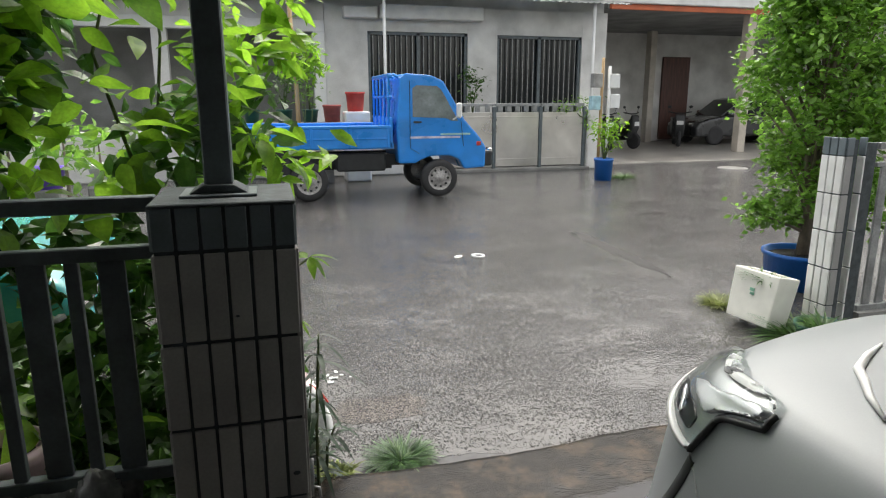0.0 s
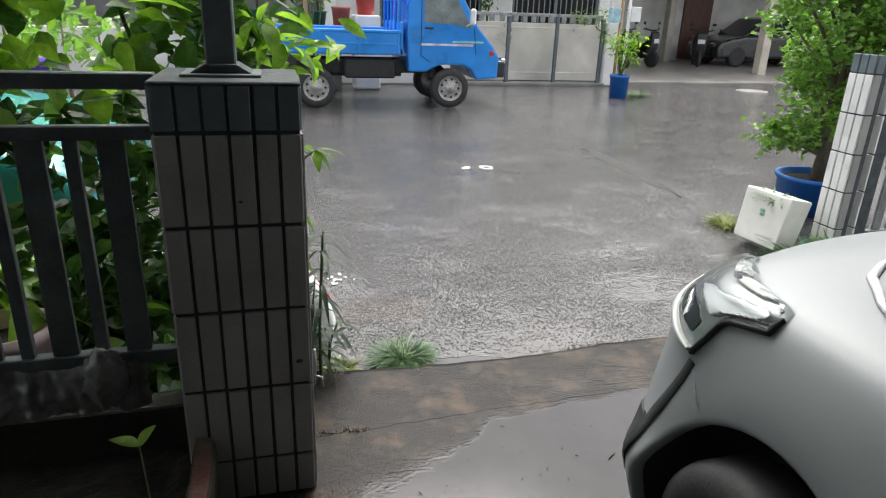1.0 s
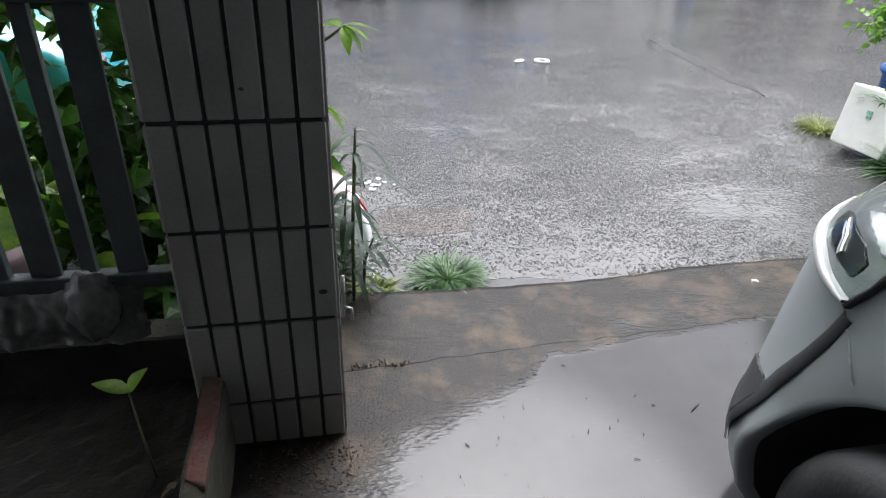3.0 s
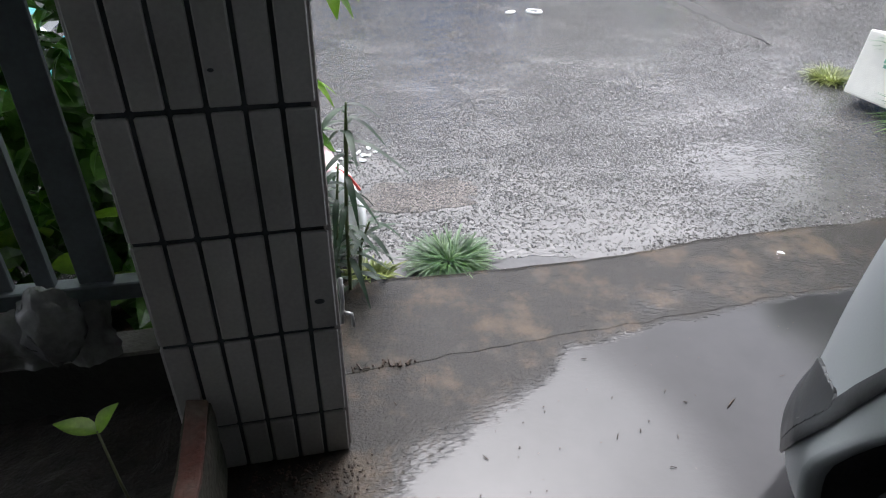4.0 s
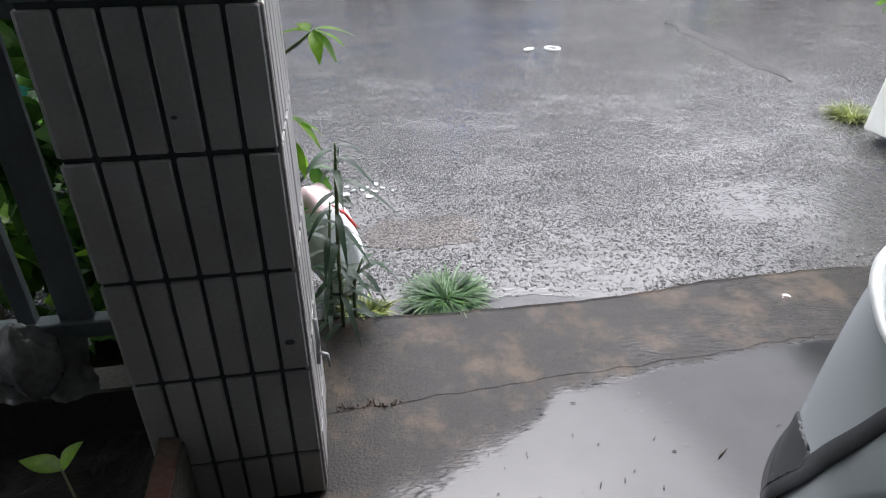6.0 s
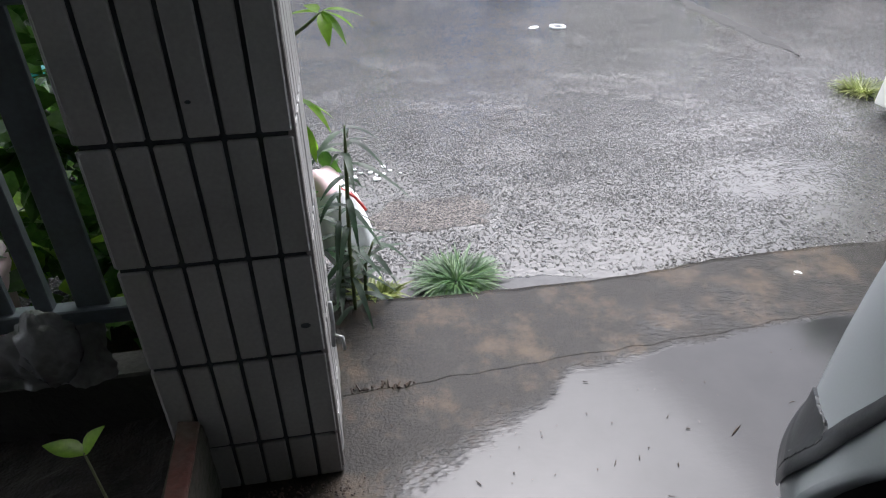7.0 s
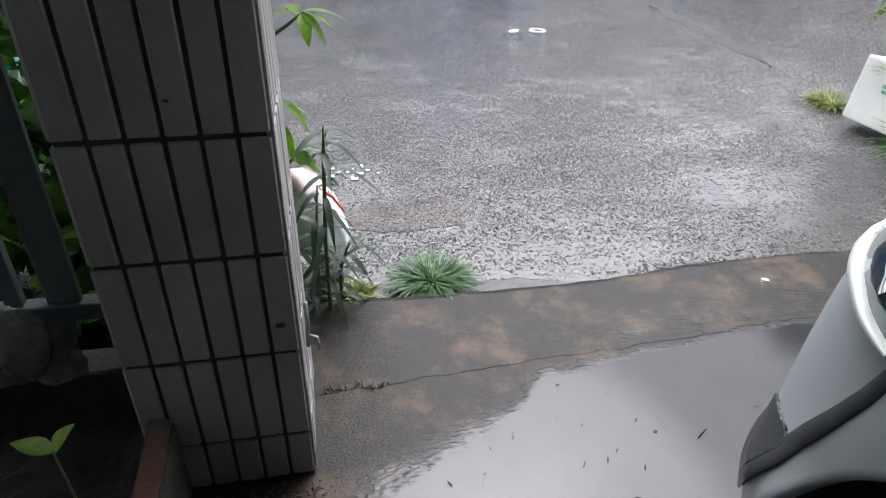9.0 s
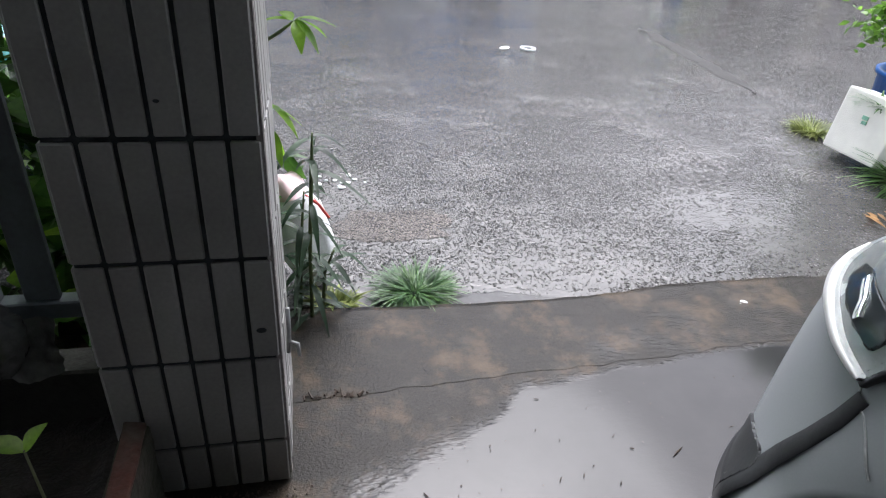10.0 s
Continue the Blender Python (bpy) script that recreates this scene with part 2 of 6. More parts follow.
    ln.new(wave.outputs[0], lap.inputs["Vector"])
    ln.new(lap.outputs["Fac"], b2.inputs["Height"])
    ln.new(b1.outputs[0], b2.inputs["Normal"])
    ln.new(b2.outputs[0], p.inputs["Normal"])
    return m


def asphalt_mat():
    """Worn asphalt in the rain: a bright film of water with single stones standing out of it."""
    m = bpy.data.materials.new("wet_asphalt")
    m.use_nodes = True
    nt, p = m.node_tree, m.node_tree.nodes["Principled BSDF"]
    n, ln = nt.nodes, nt.links
    geo, att = n.new("ShaderNodeNewGeometry"), n.new("ShaderNodeAttribute")
    att.attribute_name = "film"

    def noise_at(scale, detail, rough=0.55, stretch=None):
        t = n.new("ShaderNodeTexNoise")
        t.inputs["Scale"].default_value, t.inputs["Detail"].default_value, t.inputs["Roughness"].default_value = scale, detail, rough
        src = geo.outputs["Position"]
        if stretch:
            mp = n.new("ShaderNodeMapping")
            mp.inputs["Scale"].default_value = stretch
            ln.new(src, mp.inputs["Vector"])
            src = mp.outputs[0]
        ln.new(src, t.inputs["Vector"])
        return t.outputs["Fac"]

    def calc(op, a, b):
        t = n.new("ShaderNodeMath")
        t.operation = op
        for i, v in enumerate((a, b)):
            if isinstance(v, (int, float)):
                t.inputs[i].default_value = v
            else:
                ln.new(v, t.inputs[i])
        return t.outputs[0]

    def spread(v, a, b, c, d, smooth=False):
        t = n.new("ShaderNodeMapRange")
        t.interpolation_type = "SMOOTHSTEP" if smooth else "LINEAR"
        for key, val in zip(("From Min", "From Max", "To Min", "To Max"), (a, b, c, d)):
            t.inputs[key].default_value = val
        ln.new(v, t.inputs["Value"])
        return t.outputs[0]

    def mix(f, a, b):
        t = n.new("ShaderNodeMix")
        t.data_type = "RGBA"
        ln.new(f, t.inputs["Factor"])
        for key, v in (("A", a), ("B", b)):
            if isinstance(v, tuple):
                t.inputs[key].default_value = (*v, 1)
            else:
                ln.new(v, t.inputs[key])
        return t.outputs["Result"]

    patchy = calc("ADD", calc("MULTIPLY", calc("SUBTRACT", noise_at(0.8, 4, 0.55, (0.7, 1.4, 1)), 0.5), 2.2), calc("MULTIPLY", calc("SUBTRACT", noise_at(5, 5, 0.65, (0.7, 1.3, 1)), 0.5), 2.0))
    wet = spread(calc("ADD", att.outputs["Fac"], patchy), 0.0, 1.0, 0.0, 1.0)

    def stones(scale):
        v = n.new("ShaderNodeTexVoronoi")
        v.inputs["Scale"].default_value = scale
        ln.new(geo.outputs["Position"], v.inputs["Vector"])
        sep = n.new("ShaderNodeSeparateColor")
        ln.new(v.outputs["Color"], sep.inputs[0])
        kept = spread(calc("SUBTRACT", sep.outputs[0], wet), -0.05, 0.12, 0, 1)
        return calc("MULTIPLY", spread(v.outputs["Distance"], 0.55, 0.10, 0, 1, True), kept), sep.outputs[1]

    coarse, tone = stones(72)
    small, _ = stones(135)
    stain = spread(noise_at(1.7, 6, 0.6), 0.45, 0.70, 0, 1, True)
    bed = mix(stain, ASPHALT_TONES[0], ASPHALT_TONES[1])
    stone = mix(tone, ASPHALT_TONES[2], ASPHALT_TONES[3])
    top = calc("MAXIMUM", coarse, calc("MULTIPLY", small, 0.7))
    ln.new(mix(top, bed, stone), p.inputs["Base Color"])
    ln.new(spread(top, 0, 1, 0.07, 0.20), p.inputs["Roughness"])
    p.inputs["IOR"].default_value = 1.5
    b1 = n.new("ShaderNodeBump")
    b1.inputs["Strength"].default_value, b1.inputs["Distance"].default_value = 1.0, 0.0095
    ln.new(calc("ADD", coarse, calc("MULTIPLY", small, 0.55)), b1.inputs["Height"])
    b2 = n.new("ShaderNodeBump")
    b2.inputs["Strength"].default_value, b2.inputs["Distance"].default_value = 0.5, 0.006
    ln.new(noise_at(48, 3, 0.6, (0.75, 1.1, 1)), b2.inputs["Height"])
    ln.new(b1.outputs[0], b2.inputs["Normal"])
    ln.new(b2.outputs[0], p.inputs["Normal"])
    return m


def glass_mat(name, color=(0.9, 0.95, 0.95), rough=0.03):
    m = bpy.data.materials.new(name)
    m.use_nodes = True
    p = m.node_tree.nodes["Principled BSDF"]
    p.inputs["Base Color"].default_value = (*color, 1)
    p.inputs["Roughness"].default_value = rough
    p.inputs["Transmission Weight"].default_value = 1.0
    p.inputs["IOR"].default_value = 1.16
    return m


ASPHALT_TONES = ((0.056, 0.0545, 0.0535), (0.100, 0.0965, 0.094), (0.026, 0.0255, 0.025), (0.34, 0.335, 0.33))
ASPHALT = asphalt_mat()
FORECOURT = forecourt_mat()
CEMENT = mat("grey_cement", (0.22, 0.22, 0.21), 0.85, var=0.3, scale=2.5, fine=50, bump=0.3)
KERB_LIP = mat("pale_cement_lip", (0.30, 0.295, 0.28), 0.35, var=0.3, scale=6, fine=80, bump=0.3)
TILE = mat("beige_glazed_tile", (0.350, 0.346, 0.336), 0.42, var=0.16, scale=4, fine=120, bump=0.05, per_piece=0.06)
TILE_DARK = mat("slate_blue_tile", (0.15, 0.185, 0.205), 0.4, var=0.15, scale=9, fine=120, bump=0.05, per_piece=0.08)
TILE_WHITE = mat("white_glazed_tile", (0.86, 0.86, 0.84), 0.3, var=0.08, scale=9, fine=120, bump=0.05, per_piece=0.05)
GROUT = mat("dark_grout", (0.062, 0.074, 0.079), 0.9, var=0.3, scale=20, fine=120, bump=0.3)
EDGE_DAYLIT = mat("pale_daylit_edge", (0.36, 0.34, 0.32), 0.85, var=0.3, scale=12, fine=120, bump=0.3)
STEEL_DARK = mat("dark_grey_painted_steel", (0.108, 0.131, 0.141), 0.45, metal=0.1, var=0.2, scale=12, fine=90, bump=0.06)
STEEL_GREY = mat("grey_weathered_aluminium", (0.28, 0.29, 0.29), 0.45, metal=0.6, var=0.25, scale=10, fine=80, bump=0.08)
STAINLESS = mat("stainless_sheet", (0.62, 0.60, 0.57), 0.32, metal=0.85, var=0.22, scale=1.6, fine=70, bump=0.04, tint=(0.72, 0.70, 0.66))
WHITE_PAINT = mat("white_paint", (0.75, 0.76, 0.75), 0.5, var=0.1, scale=3, fine=60, bump=0.05)
RED_PAINT = mat("worn_red_cement", (0.17, 0.045, 0.032), 0.7, var=0.4, scale=11, fine=70, bump=0.5, tint=(0.12, 0.09, 0.07))
MOSS_KERB = mat("mossy_brown_cement", (0.11, 0.092, 0.07), 0.85, var=0.55, scale=9, fine=60, bump=0.6, tint=(0.035, 0.042, 0.026))
# Wet soil tone, lowered a little for the shade over the bed.
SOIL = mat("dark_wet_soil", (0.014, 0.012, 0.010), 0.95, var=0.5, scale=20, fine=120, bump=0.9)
FOAM = mat("white_polystyrene", (0.88, 0.87, 0.80), 0.7, var=0.07, scale=7, fine=160, bump=0.15)
BLUE_PLASTIC = mat("blue_plastic", (0.012, 0.13, 0.47), 0.35, var=0.15, scale=6, fine=60, bump=0.03)
GREEN_PLASTIC = mat("green_plastic", (0.02, 0.10, 0.07), 0.4, var=0.2, scale=8, fine=60, bump=0.03)
PINK_PLASTIC = mat("pale_pink_plastic", (0.74, 0.56, 0.57), 0.4, var=0.1, scale=8, fine=60, bump=0.03)
RED_PLASTIC = mat("red_plastic", (0.55, 0.05, 0.04), 0.4, var=0.15, scale=8, fine=60, bump=0.03)
TRUCK_BLUE = mat("blue_truck_paint", (0.014, 0.24, 0.72), 0.3, var=0.14, scale=3, fine=60, bump=0.02, coat=0.4)
SILVER = mat("silver_car_paint", (0.250, 0.270, 0.279), 0.45, metal=0.15, var=0.04, scale=3, fine=250, bump=0.015, coat=0.06, rough_var=0.04, spec=0.35)
BLACK_TRIM = mat("black_plastic_trim", (0.024, 0.026, 0.028), 0.45, var=0.2, scale=15, fine=120, bump=0.05)
RUBBER = mat("black_rubber", (0.034, 0.034, 0.036), 0.7, var=0.25, scale=14, fine=90, bump=0.15)
ALLOY = mat("silver_alloy", (0.56, 0.57, 0.58), 0.34, metal=0.45, var=0.08, scale=12, fine=90, bump=0.02)
LAMP_GREY = mat("smoky_lamp_grey", (0.30, 0.31, 0.31), 0.25, metal=0.6, var=0.15, scale=14, fine=90, bump=0.02, rough_var=0.08)
CHROME = mat("chrome", (0.78, 0.79, 0.79), 0.1, metal=1.0, var=0.05, scale=12, fine=90, bump=0.0, rough_var=0.04)
LENS = glass_mat("clear_lens")
CLEAR = mat("thin_grey_plastic_film", (0.17, 0.176, 0.176), 0.2, var=0.3, scale=14, fine=60, bump=0.3)
# Cement of the low fence wall with the shade under the vine painted in.
CEMENT_SHADED = mat("shaded_wall_cement", (0.028, 0.028, 0.025), 0.8, var=0.4, scale=5, fine=70, bump=0.4)
DARK_GLASS = mat("dark_window_glass", (0.02, 0.024, 0.026), 0.06, var=0.1, scale=2, fine=30, bump=0.0, rough_var=0.03)
CAB_GLASS = mat("hazy_cab_glass", (0.20, 0.23, 0.235), 0.1, var=0.25, scale=4, fine=30, bump=0.0, rough_var=0.03)
RIM_PAINT = mat("grey_steel_wheel", (0.40, 0.385, 0.375), 0.5, metal=0.2, var=0.3, scale=30, fine=90, bump=0.1)
WALL_GREY = mat("grey_render_wall", (0.64, 0.64, 0.62), 0.85, var=0.2, scale=1.6, fine=40, bump=0.2)
# Darker copy of the grey render; shade of the recesses is in its colour.
WALL_SHADED = mat("shaded_grey_render", (0.26, 0.265, 0.26), 0.85, var=0.25, scale=1.6, fine=40, bump=0.2)
WOOD_DOOR = mat("dark_red_wood", (0.10, 0.045, 0.035), 0.5, var=0.3, scale=4, fine=60, bump=0.1, stretch=(4, 4, 0.5))
ORANGE = mat("faded_orange_metal", (0.62, 0.16, 0.07), 0.5, var=0.15, scale=3, fine=60, bump=0.05)
ROOF_METAL = mat("corrugated_metal", (0.35, 0.37, 0.38), 0.45, metal=0.4, var=0.2, scale=2, fine=40, bump=0.05)
BAMBOO = mat("dry_bamboo", (0.42, 0.28, 0.13), 0.5, var=0.25, scale=9, fine=70, bump=0.1, stretch=(1, 1, 0.2))
BARK = mat("grey_bark", (0.16, 0.13, 0.10), 0.85, var=0.35, scale=16, fine=90, bump=0.5, stretch=(1, 1, 0.3))
STALK = mat("green_stalk", (0.07, 0.10, 0.03), 0.5, var=0.3, scale=16, fine=90, bump=0.1)
WATER = wet_mat("rain_water", (0.05, 0.05, 0.052), (0.07, 0.07, 0.071), 0.03, 0.05, 1.5, 40, 0.02, 0.03)
MUDDY = wet_mat("muddy_water", (0.060, 0.054, 0.050), (0.105, 0.094, 0.087), 0.06, 0.16, 1.5, 75, 0.8, 0.2, pits=0.6)
TEAL = mat("teal_gloss_paint", (0.045, 0.29, 0.30), 0.15, var=0.1, scale=4, fine=60, bump=0.01, coat=0.6)
PAPER = mat("white_scrap", (0.78, 0.80, 0.80), 0.6, var=0.1, scale=12, fine=90, bump=0.2)
TWIG = mat("brown_debris", (0.035, 0.022, 0.014), 0.8, var=0.4, scale=30, fine=120, bump=0.3)
CEILING = mat("pale_metal_ceiling", (0.44, 0.44, 0.43), 0.7, var=0.2, scale=2, fine=40, bump=0.1)
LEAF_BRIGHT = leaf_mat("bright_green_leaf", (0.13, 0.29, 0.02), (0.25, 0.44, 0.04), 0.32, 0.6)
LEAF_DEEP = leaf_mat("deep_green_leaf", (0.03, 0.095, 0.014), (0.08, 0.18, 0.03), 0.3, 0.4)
LEAF_DARK = leaf_mat("dark_narrow_leaf", (0.014, 0.040, 0.020), (0.032, 0.075, 0.034), 0.5, 0.2)
LEAF_TREE = leaf_mat("glossy_hedge_leaf", (0.085, 0.21, 0.03), (0.21, 0.39, 0.06), 0.3, 0.5)
LEAF_TUFT = leaf_mat("tuft_blade", (0.035, 0.095, 0.035), (0.085, 0.175, 0.06), 0.35, 0.3)
LEAF_GRASS = leaf_mat("grass_blade", (0.045, 0.12, 0.028), (0.10, 0.20, 0.05), 0.4, 0.3)
LEAF_WEED = leaf_mat("pale_weed_leaf", (0.15, 0.20, 0.05), (0.28, 0.32, 0.10), 0.45, 0.35)
LEAF_DRY = leaf_mat("dry_leaf", (0.20, 0.10, 0.03), (0.30, 0.17, 0.06), 0.7, 0.2)

# ---- setting: ground, floor, garage shell ----
def street_z(x, y):
    """Street level: a shallow gutter along the forecourt, rising to the crown."""
    t = min(1.0, max(0.0, (y - 0.7) / 4.0))
    return -0.062 + 0.062 * t * t * (3 - 2 * t) + 0.006 * noise.noise(Vector((x * 0.8, y * 0.8, 0)))


def sheet(xs, ys, zf):
    bm = bmesh.new()
    rows = [[bm.verts.new((x, y, zf(x, y))) for x in xs] for y in ys]
    for r0, r1 in zip(rows, rows[1:]):
        for k in range(len(xs) - 1):
            bm.faces.new((r0[k], r0[k + 1], r1[k + 1], r1[k]))
    return bm


def spaced(*runs):
    out = []
    for a, b, step in runs:
        n = max(1, round((b - a) / step))
        out += [a + (b - a) * i / n for i in range(n)]
    return out + [runs[-1][1]]


def lerp_table(t, table):
    for (a, va), (b, vb) in zip(table, table[1:]):
        if t <= b:
            k = (t - a) / (b - a)
            k = k * k * (3 - 2 * k) * 0.35 + k * 0.65
            return va + (vb - va) * max(0, k)
    return table[-1][1]


def kerb_y(x):
    """The uneven front edge of the concrete apron."""
    return 0.663 + 0.012 * noise.noise(Vector((x * 2.1, 3, 0))) + 0.010 * noise.noise(Vector((x * 9, 5, 0))) + 0.04 * min(1, max(0, (x - 1.05) * 4)) + 0.03 * min(1, max(0, (0.35 - x) * 3))


def slab_y(x):
    """The crack where the garage floor meets the apron."""
    return 0.252 + 0.058 * min(x, 1.6) + 0.016 * noise.noise(Vector((x * 4.0, 9, 0))) + 0.013 * noise.noise(Vector((x * 15, 2, 0))) + 0.004 * noise.noise(Vector((x * 50, 2, 0)))


def shore_y(x):
    """How far out the bright sheet of water on the floor reaches; partly a reflection's edge, fixed in place."""
    edge = lerp_table(x, [(-9, -0.06), (0.0, -0.04), (0.10, 0.03), (0.25, 0.09), (0.42, 0.13), (0.55, 0.19), (0.63, 0.265), (0.85, 0.29), (1.06, 0.32), (1.3, 0.35), (9, 0.36)])
    return edge + 0.02 * noise.noise(Vector((x * 6, 4, 0)))


def step01(a, b, v):
    k = min(1.0, max(0.0, (v - a) / (b - a)))
    return k * k * (3 - 2 * k)


def film_at(x, y):
    """Depth of standing water, 0 on bare concrete and 1 well inside the sheet; its fade also stands for dark
    reflections.
    """
    right = step01(0.30, 0.70, x)
    reach = step01(-0.12 + 0.08 * right, 0.22 - 0.13 * right, shore_y(x) - y)
    sheen = 0.34 * step01(0.45, 1.0, x) * step01(0.75, 0.45, y)
    return max(sheen, reach * (0.50 + 0.50 * step01(-0.02, 0.42, x + 0.2 * (0.1 - y))))


def add_film(ob):
    a = ob.data.attributes.new("film", "FLOAT", "POINT")
    for v, d in zip(ob.data.vertices, a.data):
        d.value = film_at(v.co.x, v.co.y)


ground = solo("ground", sheet(spaced((-120, -8, 14), (-8, 14, 0.2), (14, 120, 14)), spaced((-40, -1, 13), (-1, 8, 0.15), (8, 20, 1), (20, 200, 30)),
                              lambda x, y: street_z(x, y) if y > 0.45 else -0.30), ASPHALT, "wet grey asphalt street in heavy rain", "road", kind="structure", smooth=True)

wetness = ground.data.attributes.new("film", "FLOAT", "POINT")
for v, d in zip(ground.data.vertices, wetness.data):
    x, y = v.co.x, v.co.y
    d.value = 0.42 + 0.85 * math.exp(-((x - 2.0) / 0.5) ** 2 - ((y - 1.3) / 0.28) ** 2) + 0.5 * math.exp(-((y - 0.72) / 0.16) ** 2) * step01(1.7, 0.9, x) - 0.08 * step01(2.5, 5.0, y)

xs_floor = spaced((-6, -0.6, 0.3), (-0.6, 2.6, 0.02), (2.6, 6, 0.3))
def strips(columns):
    b = bmesh.new()
    last = None
    for col in columns:
        now = [b.verts.new(c) for c in col]
        if last:
            for k in range(len(now) - 1):
                b.faces.new((last[k], now[k], now[k + 1], last[k + 1]))
        last = now
    return b


def floor_column(x):
    e = slab_y(x) - 0.0005
    return [(x, y, 0.0) for y in (-7.0, -3.0)] + [(x, -1.5 + (e - 0.003 + 1.5) * k / 40, 0.0) for k in range(41)] + [(x, e + 0.001, -0.0011), (x, e + 0.001, -0.1)]


def apron_column(x):
    e, k = slab_y(x) + 0.0005, kerb_y(x)
    tilt = 0.004 * noise.noise(Vector((x * 5, 1, 1)))
    run = [(x, e + 0.003 + (k - 0.008 - e) * i / 16, -0.001 + (tilt - 0.008) * i / 16) for i in range(17)]
    return [(x, e, -0.1), (x, e, -0.0011)] + run + [(x, k, -0.014), (x, k + 0.006, -0.16)]


floor = solo("floor", strips(floor_column(x) for x in xs_floor), FORECOURT, "smooth grey cement garage floor under a film of water", "floor", kind="structure")
add_film(floor)
apron = solo("pavement", strips(apron_column(x) for x in xs_floor), FORECOURT, "stained brown concrete apron along the wet street", "pavement", kind="structure", smooth=True)
add_film(apron)
# Lip along the edge; the gleam of the water line is in its pale colour.
bm = bmesh.new()
prev = None
for x in spaced((1.18, 5, 0.03)):
    w = 0.007 * (1 + noise.noise(Vector((x * 6, 8, 0)))) * min(1, (x - 1.17) * 8)
    k = kerb_y(x) + 0.003
    col = [bm.verts.new(c) for c in ((x, k, -0.05), (x, k, -0.028), (x, k + w, -0.03), (x, k + w + 0.004, -0.08))]
    if prev:
        for a in range(3):
            bm.faces.new((prev[a], col[a], col[a + 1], prev[a + 1]))
    prev = col
solo("kerb", bm, KERB_LIP, "pale worn cement lip with a bright water line in its colour", "kerb", kind="structure")



def puddle_z(x, y):
    """Still rain water in the gutter, ringed by falling drops."""
    z = -0.0555
    for cx, cy, r0 in ((0.56, 0.775, 0.035), (0.66, 0.76, 0.022), (0.74, 0.79, 0.04), (0.86, 0.77, 0.02), (0.98, 0.765, 0.028)):
        d = math.hypot(x - cx, y - cy)
        z += 0.0009 * math.sin((d - r0) * 480) * math.exp(-((d - r0) / 0.014) ** 2)
    return z


def puddle_depth(x):
    return max(0.0, 0.13 + 0.05 * noise.noise(Vector((x * 5, 4, 0))) + 0.03 * noise.noise(Vector((x * 16, 4, 0)))) * step01(0, 0.75, 1.30 - x) * min(1, max(0, (x + 0.1) * 4))


bm = bmesh.new()
prev = None
for x in spaced((-0.1, 1.30, 0.006)):
    k = kerb_y(x) + 0.004
    col = [bm.verts.new((x, k + puddle_depth(x) * i / 24, puddle_z(x, k + puddle_depth(x) * i / 24) - (0.01 if i == 24 else 0))) for i in range(25)]
    if prev:
        for a in range(24):
            bm.faces.new((prev[a], col[a], col[a + 1], prev[a + 1]))
    prev = col
solo("puddle", bm, WATER, "rain puddle with drop rings along the kerb", "puddle", kind="structure", smooth=True)



def water_patch(name, label, cx, cy, rx, ry, material, seed):
    """A shallow sheet of rain water with an uneven shore."""
    bm = bmesh.new()
    rings = []
    for j in range(1, 9):
        ring = []
        for k in range(72):
            a = 2 * math.pi * k / 72
            q = 1 + 0.45 * noise.noise(Vector((math.cos(a) * 1.6, math.sin(a) * 1.6, seed))) + 0.22 * noise.noise(Vector((math.cos(a) * 5, math.sin(a) * 5, seed + 3)))
            x, y = cx + rx * q * math.cos(a) * j / 8, cy + ry * q * math.sin(a) * j / 8
            ring.append(bm.verts.new((x, y, street_z(x, y) + 0.0025 - 0.0005 * j / 8)))
        rings.append(ring)
    bm.faces.new(rings[0])
    for r0, r1 in zip(rings, rings[1:]):
        for k in range(72):
            bm.faces.new((r0[k], r1[k], r1[(k + 1) % 72], r0[(k + 1) % 72]))
    bmesh.ops.recalc_face_normals(bm, faces=bm.faces)
    return solo(name, bm, material, label, "puddle", kind="structure", smooth=True)


water_patch("puddle", "shallow brown puddle on the asphalt", 0.40, 1.29, 0.27, 0.13, MUDDY, 1)
garage_ceiling = solo("ceiling", boxed(-3.6, 3.1, -6.2, 0.25, 2.75, 2.83), CEILING, "pale grey metal carport roof", "ceiling", kind="structure")
# Three walls added out of view to limit and bounce the light inside.
solo("unseen_wall_back", boxed(-3.6, 3.1, -6.3, -6.15, 0, 2.75), WALL_GREY, "plain grey wall added out of view behind", "wall", kind="structure")
solo("unseen_wall_left", boxed(-3.7, -3.55, -6.15, -1.0, 0, 2.75), WALL_GREY, "plain grey wall added out of view on the left", "wall", kind="structure")
solo("unseen_wall_right", boxed(3.0, 3.12, -6.15, -0.2, 0, 2.75), WALL_GREY, "plain grey wall added out of view on the right", "wall", kind="structure")

# ---- tiled gate pillar ----
COL, ROW, BASE_ROW = 0.0578, 0.235, 0.135


def tile_mesh(name, w, h, material):
    return mesh_of(name, boxed(-w / 2, w / 2, -0.006, 0.006, -h / 2, h / 2, bevel=0.0025), material)


def tiled_face(parent, origin, along, out, cols, rows, meshes):
    """Sets tiles on a face: rows are (z centre, mesh key)."""
    ang = math.degrees(math.atan2(along[1], along[0]))
    for c in range(cols):
        for z, key in rows:
            u = (c + 0.5) * COL
            ob = new("tile", meshes[key])
            ob.parent = parent
            ob.matrix_basis = pose(origin[0] + along[0] * u + out[0] * rng.uniform(-0.001, 0.001), origin[1] + along[1] * u + out[1] * rng.uniform(-0.001, 0.001), z,
                                   rng.uniform(-0.3, 0.3), rng.uniform(-0.25, 0.25), ang + rng.uniform(-0.3, 0.3))


